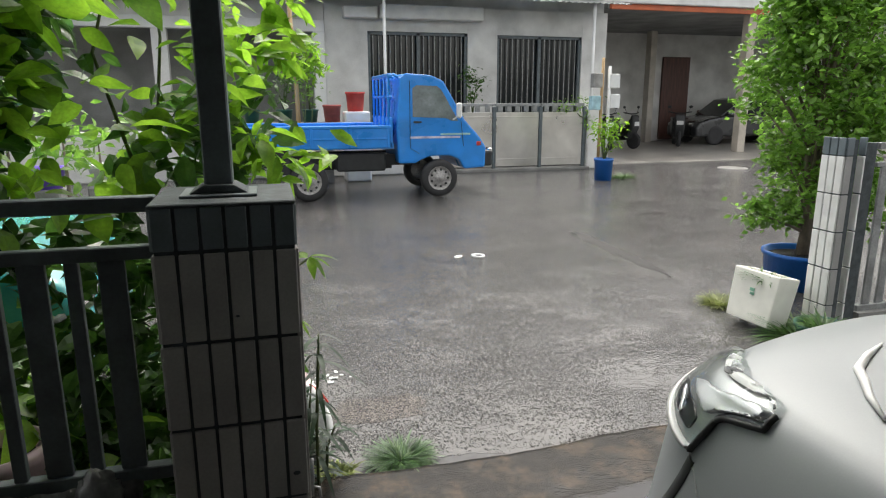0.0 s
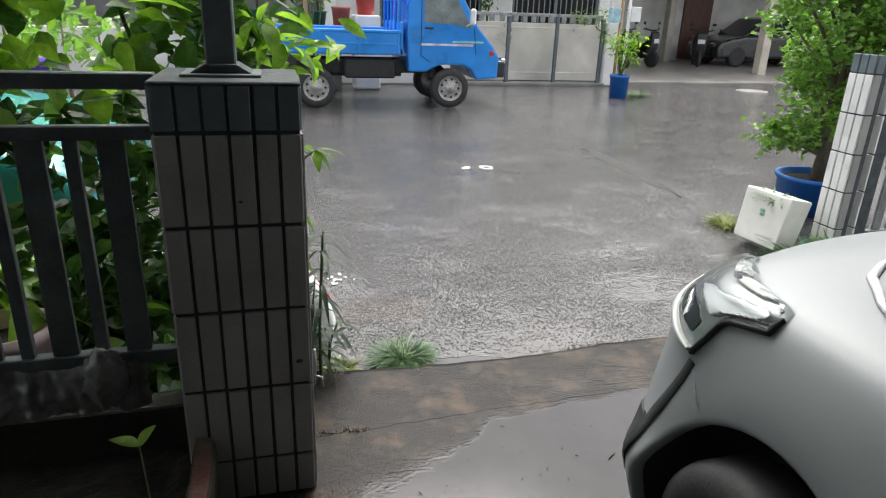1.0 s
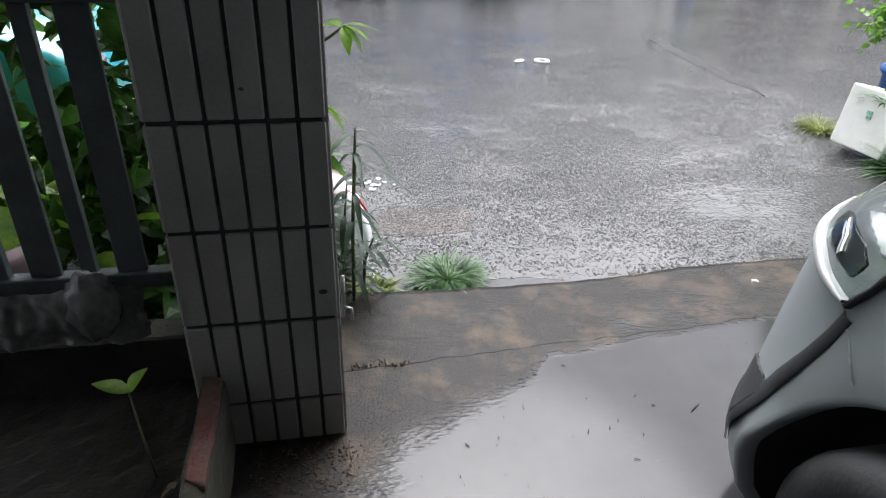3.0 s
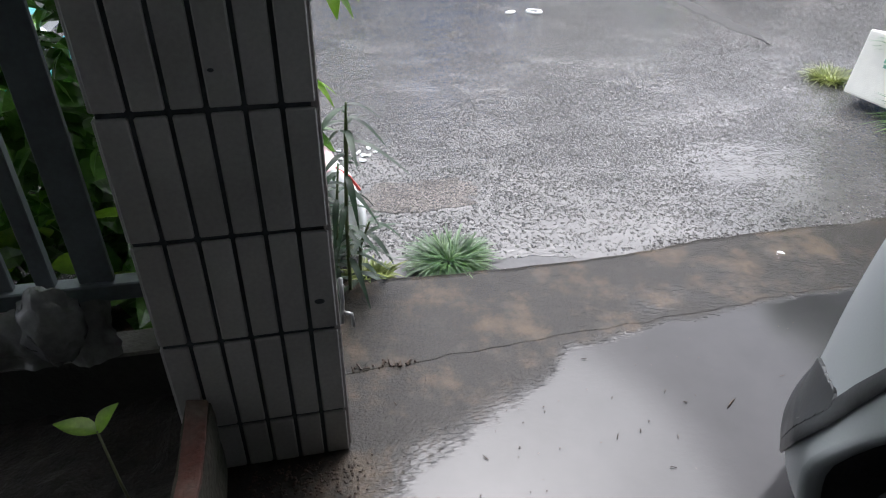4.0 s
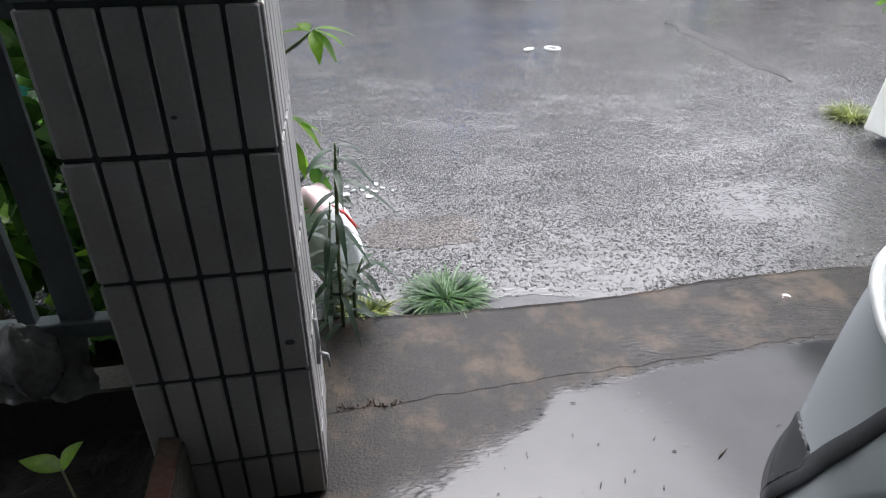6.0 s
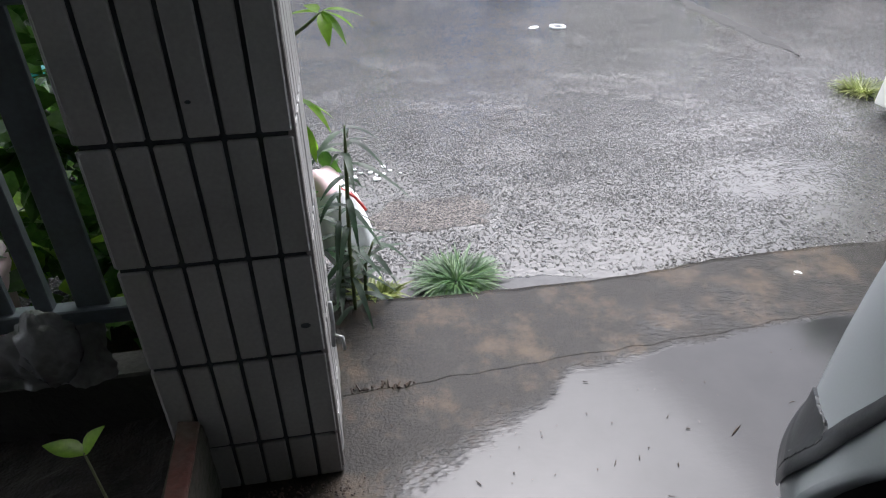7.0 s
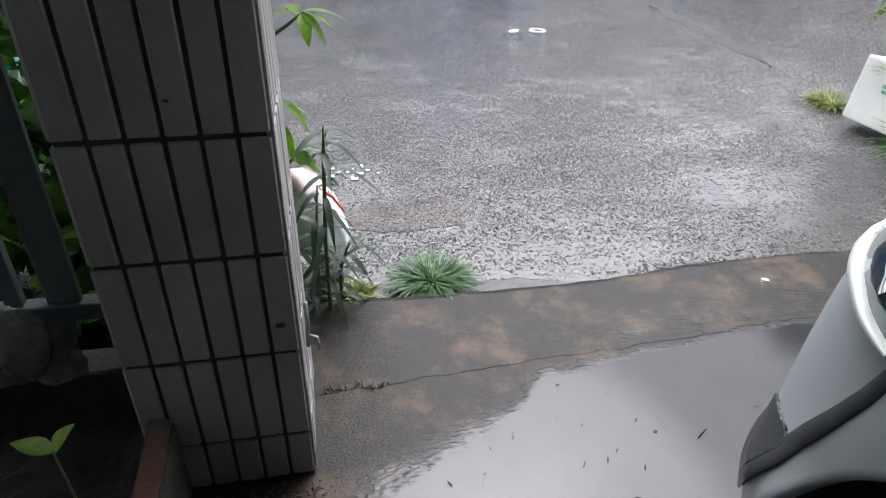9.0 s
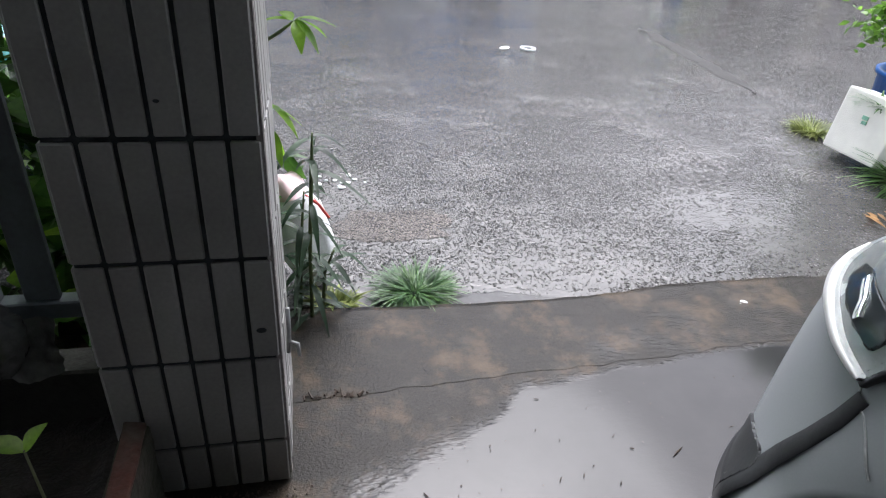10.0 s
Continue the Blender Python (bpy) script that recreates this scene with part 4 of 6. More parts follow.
bm = bmesh.new()
prism(bm, [(2.29, 1.60), (2.305, 1.61), (2.61, 1.145), (2.595, 1.135)], "y", 0.08, TW - 0.08)
bmesh.ops.translate(bm, vec=(0.02, 0, 0.015), verts=bm.verts)
part("windscreen", bm, CAB_GLASS, truck, "grey windscreen")
part("door_gap", tube(bmesh.new(), [(1.80, -0.003, 1.66), (1.80, -0.003, 0.72), (1.93, -0.003, 0.64)], 0.005, 5), BLACK_TRIM, truck)
part("door_gap", tube(bmesh.new(), [(2.56, -0.003, 1.10), (2.60, -0.003, 0.74)], 0.005, 5), BLACK_TRIM, truck)
part("door_handle", boxed(1.85, 1.97, -0.022, 0.0, 1.075, 1.10, bevel=0.006), BLACK_TRIM, truck)
bm = boxed(1.80, 2.55, -0.006, -0.001, 0.855, 0.885)
part("stripe", bm, mat("pale_violet_decal", (0.50, 0.50, 0.72), 0.4, var=0.25, scale=7, fine=60, bump=0.0, tint=(0.75, 0.72, 0.80)), truck, "faded pale violet door stripe")
part("stripe", boxed(2.25, 2.70, -0.007, -0.001, 0.90, 0.925), mat("pale_green_decal", (0.35, 0.62, 0.60), 0.4, var=0.2, scale=9, fine=60, bump=0.0), truck, "faded pale green stripe")
part("bumper", boxed(2.80, 3.06, 0.02, TW - 0.02, 0.43, 0.66, bevel=0.03, seg=2), BLACK_TRIM, truck, "black plastic bumper")
part("headlight", boxed(3.0, 3.075, 0.06, 0.22, 0.60, 0.70, bevel=0.02), CHROME, truck, "bright headlight")
part("headlight", boxed(3.0, 3.075, TW - 0.22, TW - 0.06, 0.60, 0.70, bevel=0.02), CHROME, truck, "bright headlight")
part("turn_light", boxed(2.80, 2.87, -0.01, 0.02, 0.74, 0.80, bevel=0.008), RED_PLASTIC, truck, "red side marker")
part("headboard", boxed(1.50, 1.55, 0.0, TW, 0.72, 1.16, bevel=0.012), TRUCK_BLUE, truck, "blue load guard behind the cab")
part("guard_rail", boxed(1.48, 1.56, 0.0, TW, 1.70, 1.76, bevel=0.015), TRUCK_BLUE, truck)
part("guard_rail", boxed(1.49, 1.55, 0.0, TW, 1.42, 1.46, bevel=0.012), TRUCK_BLUE, truck)
bm = tube(bmesh.new(), [(2.44, -0.01, 1.12), (2.50, -0.12, 1.18)], 0.012, 6)
box(bm, 2.46, 2.52, -0.22, -0.08, 1.14, 1.36, bevel=0.025)
part("wing_mirror", bm, WHITE_PAINT, truck, "pale wing mirror")
for yy in (0.03, 0.35, 0.67, 0.99, 1.30):
    bm = tube(bmesh.new(), [(1.50, yy, 0.75), (1.50, yy, 1.72), (1.58, yy, 1.75), (1.64, yy, 1.70)], 0.02)
    part("guard_bar", bm, TRUCK_BLUE, truck, smooth=True)
bm = bmesh.new()
prism(bm, [(-0.72, 0.72), (1.56, 0.72), (1.56, 0.80), (-0.72, 0.80)], "y", 0.0, TW)
part("bed", bm, TRUCK_BLUE, truck)
for y0, y1 in ((-0.02, 0.03), (TW - 0.03, TW + 0.02)):
    bm = boxed(-0.72, 1.50, y0, y1, 0.73, 1.03, bevel=0.008)
    box(bm, -0.74, 1.52, y0 - 0.012, y1 + 0.012, 1.00, 1.05, bevel=0.012)
    for k in range(5):
        box(bm, -0.70 + k * 0.54, -0.66 + k * 0.54, y0 - 0.01, y1 + 0.01, 0.74, 1.01, bevel=0.004)
    box(bm, -0.72, 1.50, y0 - 0.008, y1 + 0.008, 0.85, 0.875, bevel=0.004)
    part("bed_side", bm, TRUCK_BLUE, truck)
part("tailgate", boxed(-0.76, -0.70, 0.0, TW, 0.73, 1.03, bevel=0.008), TRUCK_BLUE, truck)
bm = boxed(-0.65, 2.0, 0.25, 0.35, 0.46, 0.62)
box(bm, -0.65, 2.0, TW - 0.35, TW - 0.25, 0.46, 0.62)
box(bm, 0.75, 1.45, 0.06, 0.28, 0.40, 0.66, bevel=0.02)
box(bm, -0.1, 0.1, 0.02, 0.10, 0.38, 0.72, bevel=0.01)
box(bm, 0.1, 1.6, 0.4, TW - 0.4, 0.40, 0.60)
part("chassis", bm, BLACK_TRIM, truck)


def truck_wheel(parent, x, y, face):
    hub = new("wheel")
    hub.parent = parent
    hub.matrix_basis = pose(x, y, 0.275, 90 * -face, 0, 0)
    bm = lathe(bmesh.new(), [(0.17, -0.07), (0.19, -0.078), (0.25, -0.075), (0.272, -0.055), (0.275, 0), (0.272, 0.055), (0.25, 0.075), (0.19, 0.078), (0.17, 0.07)], 32)
    part("tyre", bm, RUBBER, hub, smooth=True)
    bm = lathe(bmesh.new(), [(0.175, 0.075), (0.165, 0.072), (0.155, 0.04), (0.12, 0.045), (0.10, 0.055), (0.055, 0.055), (0.05, 0.075), (0.001, 0.078)], 32)
    part("rim", bm, RIM_PAINT, hub, "grey steel rim", True)
    hole = mesh_of("rim_hole", lathe(bmesh.new(), [(0.018, 0.04), (0.018, 0.056), (0.001, 0.057)], 8), BLACK_TRIM)
    for i in range(9):
        ob = new("rim_hole", hole)
        ob.parent = hub
        ob.matrix_basis = pose(0.125 * math.cos(2 * math.pi * i / 9), 0.125 * math.sin(2 * math.pi * i / 9), 0)


for x in (2.24, 0.35):
    truck_wheel(truck, x, 0.07, -1)
    truck_wheel(truck, x, TW - 0.07, 1)

# ---- houses across the street ----
def wall_box(name, label, dims, material, category="wall", bevel=0.0):
    return solo(name, boxed(*dims, bevel=bevel), material, label, category, kind="structure")


house = thing("row_house", "grey rendered row house with barred dark openings", "house", kind="structure")
for x0, x1, z0 in ((1.35, 2.30, 0), (4.66, 5.39, 0), (7.59, 8.25, 0), (2.302, 4.658, 2.95), (5.392, 7.588, 2.93)):
    part("wall", boxed(x0, x1, 13.5 if z0 == 0 else 13.502, 13.72, z0, 3.5), WALL_GREY, house)
# Upper wall and roof are out of view, their height chosen for street reflections.
part("upper_wall", boxed(-9, 8.25, 13.7, 13.95, 3.5, 5.2), WALL_GREY, house)
part("rear_wall", boxed(-9, 8.25, 16.0, 16.2, 0, 3.5), WALL_SHADED, house)
part("roof", boxed(-9.2, 8.4, 13.5, 22, 5.2, 5.4), CEMENT, house)
part("side_wall", boxed(8.05, 8.25, 13.73, 18.6, 0, 3.5), WALL_SHADED, house)
part("white_column", boxed(1.08, 1.34, 13.42, 13.68, 0, 2.9, bevel=0.01), WHITE_PAINT, house, "white painted column")
part("lintel", boxed(-6, 1.34, 13.44, 13.66, 2.9, 3.15, bevel=0.01), WHITE_PAINT, house, "white painted lintel")
part("upper_wall", boxed(-9, 1.34, 13.5, 13.7, 3.15, 3.5), WALL_GREY, house)
for i, x in enumerate((-2.2, -6.0)):
    part("column", boxed(x, x + 0.3, 13.44, 13.7, 0, 2.9), WALL_GREY, house)
for x0, x1, zt in ((2.30, 4.66, 2.95), (5.39, 7.59, 2.93)):
    win = part("door_leaf", boxed(x0, x1, 13.66, 13.70, 0.1, zt), DARK_GLASS, house, "dark glazed door behind bars")
    bm = boxed(x0, x0 + 0.07, 13.55, 13.61, 0.1, zt)
    box(bm, x1 - 0.07, x1, 13.55, 13.61, 0.1, zt)
    box(bm, x0, x1, 13.55, 13.61, zt - 0.07, zt)
    box(bm, (x0 + x1) / 2 - 0.04, (x0 + x1) / 2 + 0.04, 13.55, 13.61, 0.1, zt)
    part("door_frame", bm, STEEL_DARK, win)
    bar = mesh_of("bar", tube(bmesh.new(), [(0, 13.58, 0.1), (0, 13.58, zt - 0.05)], 0.014, 6), STEEL_GREY)
    n = int((x1 - x0) / 0.13)
    for i in range(1, n):
        ob = new("bar", bar)
        ob.parent = win
        ob.matrix_basis = pose(x0 + (x1 - x0) * i / n, 0, 0)
    part("door_rail", boxed(x0, x1, 13.56, 13.60, 1.05, 1.10), STEEL_GREY, win)
bm = boxed(1.75, 2.50, 13.22, 13.48, 3.20, 3.44, bevel=0.02)
box(bm, 2.56, 4.95, 13.22, 13.48, 3.20, 3.50, bevel=0.02)
part("shutter_box", bm, WHITE_PAINT, house, "white roller shutter housing")
bm = bmesh.new()
xs = spaced((-6, 8.2, 0.05))
rows = [[bm.verts.new((x, y, 3.55 + dz + 0.018 * math.sin(x * 2 * math.pi / 0.15))) for x in xs] for y, dz in ((12.3, 0.0), (13.72, 0.28))]
for k in range(len(xs) - 1):
    bm.faces.new((rows[0][k], rows[0][k + 1], rows[1][k + 1], rows[1][k]))
bmesh.ops.solidify(bm, geom=bm.faces, thickness=0.006)
part("awning", bm, ROOF_METAL, house, "corrugated metal awning")
for x in (2.5, 7.35):
    part("awning_post", tube(bmesh.new(), [(x, 12.45, 0), (x, 12.45, 3.55)], 0.035, 10), WHITE_PAINT, house, "thin pale awning post", True)

house2 = thing("carport_house", "grey house with an open carport under a faded orange fascia", "house", kind="structure")
part("rear_wall", boxed(8.25, 24, 18.6, 18.8, 0, 3.6), WALL_GREY, house2)
part("fascia", boxed(8.3, 24, 13.42, 13.50, 3.60, 3.73, bevel=0.01), ORANGE, house2, "faded orange metal fascia")
part("gutter", boxed(8.3, 24, 13.30, 13.52, 3.734, 3.95, bevel=0.02), WHITE_PAINT, house2, "white gutter above the fascia")
part("carport_roof", boxed(8.25, 24, 13.52, 18.8, 3.62, 3.75), WALL_SHADED, house2)
# Added above the view, kept low so the wet road mirrors sky.
part("upper_wall", boxed(8.25, 24, 14.6, 14.9, 3.75, 5.4), WALL_GREY, house2)
part("column", boxed(12.42, 12.66, 13.55, 13.80, 0, 3.62, bevel=0.01), mat("beige_paint", (0.52, 0.47, 0.40), 0.7, var=0.15, scale=3, fine=50, bump=0.1), house2, "beige painted column")
part("column", boxed(12.30, 12.52, 17.9, 18.2, 0, 3.62, bevel=0.01), mat("cream_paint", (0.50, 0.47, 0.41), 0.7, var=0.15, scale=3, fine=50, bump=0.1), house2, "pale column against the rear wall")
part("door", boxed(13.2, 14.25, 18.5, 18.59, 0.08, 2.85, bevel=0.01), WOOD_DOOR, house2, "dark red wooden door")
part("partition", boxed(17.8, 18.0, 13.8, 18.6, 0, 3.62), WALL_GREY, house2)
solo("forecourt", boxed(7.0, 24, 11.6, 18.6, -0.2, 0.035, bevel=0.01), mat("pale_wet_cement", (0.34, 0.32, 0.29), 0.35, var=0.25, scale=1.2, fine=60, bump=0.15), "pale wet cement forecourt", "pavement", kind="structure")
solo("manhole_cover", lathe(bmesh.new(), [(0.001, 0.012), (0.30, 0.012), (0.31, 0.0), (0.31, -0.1)], 28, Matrix.Translation((9.6, 10.2, street_z(9.6, 10.2)))), KERB_LIP, "pale round cover in the wet street", "manhole cover", kind="structure")

# low stainless gate in front of the row house
gate = thing("metal_gate", "low stainless steel yard gate with dark posts", "gate", (0, 11.1, 0), kind="structure")
for x in (3.35, 4.48, 5.50, 6.50):
    part("post", boxed(x - 0.035, x + 0.035, -0.04, 0.04, 0, 1.30, bevel=0.006), STEEL_DARK, gate, "dark steel post")
for x0, x1 in ((3.39, 4.44), (4.52, 5.46), (5.54, 6.46)):
    p = part("panel", boxed(x0, x1, -0.015, 0.015, 0.09, 1.19, bevel=0.004), STAINLESS, gate, "stained stainless panel")
    part("panel_rib", boxed(x0 + 0.01, x1 - 0.01, -0.024, -0.015, 0.22, 0.25, bevel=0.003), STAINLESS, p)
    part("panel_rib", boxed(x0 + 0.01, x1 - 0.01, -0.024, -0.015, 1.08, 1.11, bevel=0.003), STAINLESS, p)
    bm = boxed(x0 - 0.03, x1 + 0.03, -0.02, 0.02, 1.31, 1.37, bevel=0.004)
    for i in range(5):
        xx = x0 + (x1 - x0) * (i + 0.5) / 5
        box(bm, xx - 0.05, xx + 0.05, -0.012, 0.012, 1.20, 1.31)
    part("top_rail", bm, STEEL_GREY, gate)
solo("gate_sill", boxed(3.0, 6.6, 10.95, 11.3, -0.1, 0.05, bevel=0.01), CEMENT, "low cement sill under the yard gate", "kerb", kind="structure")
solo("yard_wall", boxed(6.55, 6.8, 10.98, 11.28, 0.0, 1.25, bevel=0.02), WALL_GREY, "short grey gatepost wall with hanging weeds", "wall", kind="structure")
solo("yard_wall", boxed(-9, 3.3, 11.0, 11.2, 0.0, 0.9, bevel=0.02), WALL_GREY, "low grey yard wall behind potted plants", "wall", kind="structure")


# ---- plants ----
def rand_rot(r, tilt):
    return Euler((r.uniform(-tilt, tilt * 0.6), r.uniform(-tilt, tilt), r.uniform(0, 2 * math.pi))).to_matrix().to_4x4()


def cloud(r, centre, radius, squash=1.0):
    """A place in an uneven ball, thicker towards the skin."""
    while True:
        v = Vector((r.uniform(-1, 1), r.uniform(-1, 1), r.uniform(-1, 1)))
        if 0.15 < v.length < 1:
            break
    v *= (0.55 + 0.45 * r.random()) / max(v.length, 0.4) * v.length ** 0.4
    v *= 1 + 0.35 * noise.noise(Vector(centre) + v * 2.0)
    return Vector(centre) + Vector((v.x * radius, v.y * radius, v.z * radius * squash))


def foliage(r, clumps, per, length, width, tilt=0.9, droop=0.35, spread=0.09, steps=3):
    bm = bmesh.new()
    for c, radius, squash in clumps:
        for _ in range(per):
            p = cloud(r, c, radius, squash)
            for _ in range(3):
                q = p + Vector((r.gauss(0, spread), r.gauss(0, spread), r.gauss(0, spread * 0.7)))
                k = r.uniform(0.65, 1.2)
                leaf(bm, Matrix.Translation(q) @ rand_rot(r, tilt), length * k, width * k, 0.2, droop, steps)
    return bm


def shrub(name, label, at, clumps, per, length, width, material, seed, stem_h, group="", trunk=0.015):
    r = random.Random(seed)
    ob = thing(name, label, "plant", at, group=group)
    bm = bmesh.new()
    for c, radius, _ in clumps:
        top = Vector(c)
        mid = Vector((top.x * 0.3 + r.uniform(-0.03, 0.03), top.y * 0.3 + r.uniform(-0.03, 0.03), top.z * 0.5))
        tube(bm, [(0, 0, 0), mid, top], [trunk, trunk * 0.7, trunk * 0.3], 6)
    part("stem", bm, BARK if trunk > 0.02 else STALK, ob, smooth=True)
    part("foliage", foliage(r, clumps, per, length, width), material, ob)
    return ob


def pot(name, label, at, r_top, r_base, h, material, category="pot", group=""):
    ob = thing(name, label, category, at, group=group)
    part("shell", lathe(bmesh.new(), [(0.001, 0.004), (r_base, 0.0), (r_top * 0.97, h * 0.88), (r_top * 1.04, h * 0.89), (r_top * 1.05, h), (r_top * 0.95, h), (r_top * 0.90, h * 0.82)], 28), material, ob, smooth=True)
    part("soil", lathe(bmesh.new(), [(r_top * 0.93, h * 0.84), (0.001, h * 0.87)], 20), SOIL, ob)
    return ob


# hedge tree in a blue tub beside the neighbour's pillar
pot("blue_tub", "cut-down blue plastic drum used as a planter", (4.08, 2.52, street_z(4, 2.5)), 0.29, 0.27, 0.28, BLUE_PLASTIC, "planter")
r = random.Random(11)
tree = thing("hedge_tree", "bushy glossy green tree growing from a blue tub", "tree", (4.10, 2.55, 0.19))
bm = tube(bmesh.new(), [(0, 0, 0), (0.03, 0.0, 0.3), (-0.02, 0.02, 0.8), (0.05, 0, 1.5)], [0.05, 0.042, 0.035, 0.015], 8)
crown = []
for i in range(74):
    a, h = r.uniform(0, 2 * math.pi), r.uniform(0.30, 2.3)
    rad = (0.57 - 0.10 * abs(h - 1.0)) * r.uniform(0.45, 1.0)
    c = (0.10 + rad * math.cos(a) * 1.05, rad * math.sin(a) * 0.8, h)
    crown.append((c, r.uniform(0.17, 0.28), 0.8))
    tube(bm, [(0.02, 0, min(1.4, h * 0.55)), (c[0] * 0.5, c[1] * 0.5, h * 0.8), c], [0.016, 0.011, 0.004], 5)
part("trunk", bm, BARK, tree, smooth=True)
part("crown", foliage(r, crown, 74, 0.065, 0.036, tilt=1.1, droop=0.2, spread=0.04, steps=2), LEAF_TREE, tree)

# white foam boxes with weeds
def foam_box(at, rz, rx, w, d, h):
    ob = thing("foam_box", "white polystyrene box with weeds, leaning beside the tub", "planter", at)
    ob.matrix_basis = pose(*at, rx, 0, rz)
    bm = boxed(-w / 2, w / 2, -d / 2, d / 2, 0, h)
    for v in bm.verts:
        k = 0.93 + 0.07 * v.co.z / h
        v.co.x, v.co.y = v.co.x * k, v.co.y * k
    top = max(bm.faces, key=lambda f: f.calc_center_median().z)
    bmesh.ops.inset_region(bm, faces=[top], thickness=0.03, use_even_offset=True)
    r = bmesh.ops.extrude_face_region(bm, geom=[top])
    bmesh.ops.translate(bm, vec=(0, 0, -h + 0.04), verts=[v for v in r["geom"] if isinstance(v, bmesh.types.BMVert)])
    bmesh.ops.delete(bm, geom=[top], context="FACES_ONLY")
    bmesh.ops.recalc_face_normals(bm, faces=bm.faces)
    soften(bm, 0.010, 2)
    part("shell", bm, FOAM, ob)
    part("soil", boxed(-w / 2 + 0.03, w / 2 - 0.03, -d / 2 + 0.03, d / 2 - 0.03, 0.03, h - 0.06), SOIL, ob)
    bm = boxed(-0.02, 0.015, -d / 2 - 0.003, -d / 2 + 0.01, h * 0.60, h * 0.66)
    box(bm, -0.012, 0.018, -d / 2 - 0.0035, -d / 2 + 0.01, h * 0.53, h * 0.58)
    part("mark", bm, mat("faded_green_ink", (0.22, 0.46, 0.34), 0.6, var=0.3, scale=40, fine=120, bump=0.0), ob, "small green printed mark")
    return ob


foam_box((3.02, 1.78, -0.008), -84, -11, 0.37, 0.18, 0.34)
gr = random.Random(21)


def grass(name, label, at, rx, ry, n, length, width, material, category="grass", seed=3, up=0.9):
    r = random.Random(seed)
    bm = bmesh.new()
    for _ in range(n):
        a, k = r.uniform(0, 2 * math.pi), r.random() ** 0.6
        base = Vector((at[0] + rx * k * math.cos(a) * 0.6, at[1] + ry * k * math.sin(a) * 0.6, at[2]))
        yaw = math.atan2(math.sin(a), math.cos(a)) - math.pi / 2 + r.uniform(-0.7, 0.7)
        m = Matrix.Translation(base) @ Matrix.Rotation(yaw, 4, "Z") @ Matrix.Rotation(up * r.uniform(0.45, 1.25), 4, "X")
        leaf(bm, m, length * r.uniform(0.5, 1.15), width, 0.3, r.uniform(0.3, 0.8), 4, 0.6)
    return solo(name, bm, material, label, category, kind="stuff")


grass("grass_tuft", "domed tuft of green grass at the wet apron edge", (0.41, 0.80, -0.055), 0.12, 0.09, 760, 0.105, 0.0055, LEAF_TUFT, seed=5, up=0.8)
grass("grass_tuft", "pale new blades in the tuft at the apron edge", (0.41, 0.79, -0.05), 0.13, 0.10, 220, 0.10, 0.0038, LEAF_GRASS, seed=15, up=0.75)
grass("grass_tuft", "sparse grass beside the white box", (3.12, 2.26, street_z(3.1, 2.3)), 0.15, 0.16, 420, 0.10, 0.006, LEAF_WEED, seed=6)
grass("weeds", "weeds growing between the box and the tiled pillar", (3.12, 1.50, street_z(3.1, 1.5)), 0.16, 0.12, 360, 0.24, 0.014, LEAF_GRASS, "weeds", seed=7)
grass("weeds", "weeds sprouting from the white foam box", (3.05, 1.78, 0.27), 0.06, 0.14, 120, 0.10, 0.014, LEAF_GRASS, "weeds", seed=8)
grass("weeds", "pale weeds at the foot of the gate pillar", (0.13, 0.745, -0.045), 0.10, 0.07, 90, 0.06, 0.017, LEAF_WEED, "weeds", seed=9)
grass("grass_tuft", "grass beside the blue pot across the street", (6.35, 9.2, 0.0), 0.35, 0.2, 200, 0.16, 0.012, LEAF_GRASS, seed=12)

pot("flower_pot", "round green plastic pot with leafy weeds", (3.08, 1.30, street_z(3, 1.3)), 0.15, 0.11, 0.19, GREEN_PLASTIC)
grass("weeds", "leafy weeds filling the green pot", (3.08, 1.30, 0.10), 0.12, 0.12, 150, 0.13, 0.016, LEAF_GRASS, "weeds", seed=10)
bm = bmesh.new()
for i in range(60):
    m = Matrix.Translation((gr.uniform(2.6, 3.3), gr.uniform(0.85, 1.25), street_z(2.9, 1.0) + 0.012)) @ Matrix.Rotation(gr.uniform(0, 6.3), 4, "Z") @ Matrix.Rotation(gr.uniform(-0.25, 0.4), 4, "X")
    leaf(bm, m, gr.uniform(0.05, 0.13), gr.uniform(0.012, 0.03), 0.2, 0.1, 3)
solo("leaf_litter", bm, LEAF_DRY, "brown fallen leaves on the wet street", "leaves", kind="stuff")

# neighbour's white pillar and slat fence
wp = thing("neighbour_pillar", "gate pillar in long tiles, white on the lit face, beige on the shaded face, slate cap row", "pillar", kind="structure")
PX, PY = 3.285, 1.50
part("core", boxed(PX + 0.008, PX + 0.10, PY + 0.004, PY + 3 * COL - 0.004, -0.1, 1.20), GROUT, wp)
wt = {"full": tile_mesh("tile", COL - 0.007, ROW - 0.009, TILE_WHITE), "cap": tile_mesh("tile", COL - 0.007, 0.105, TILE_DARK)}
w_rows = [(0.165 + ROW * (i + 0.5), "full") for i in range(-1, 4)] + [(0.165 + 4 * ROW + 0.055, "cap")]
tiled_face(wp, (PX + 0.006, PY + 3 * COL), (0, -1), (-1, 0), 3, w_rows, wt)
# Shaded face gets the duller beige tile; the lit face keeps the white one.
tiled_face(wp, (PX + 0.006, PY - 0.001), (1, 0), (0, -1), 1, [(z, "side" if k == "full" else k) for z, k in w_rows], {"side": tile_mesh("tile", COL - 0.007, ROW - 0.009, TILE), "cap": wt["cap"]})
wp2 = thing("neighbour_pillar", "narrow tiled post standing in the neighbour's fence", "pillar", kind="structure")
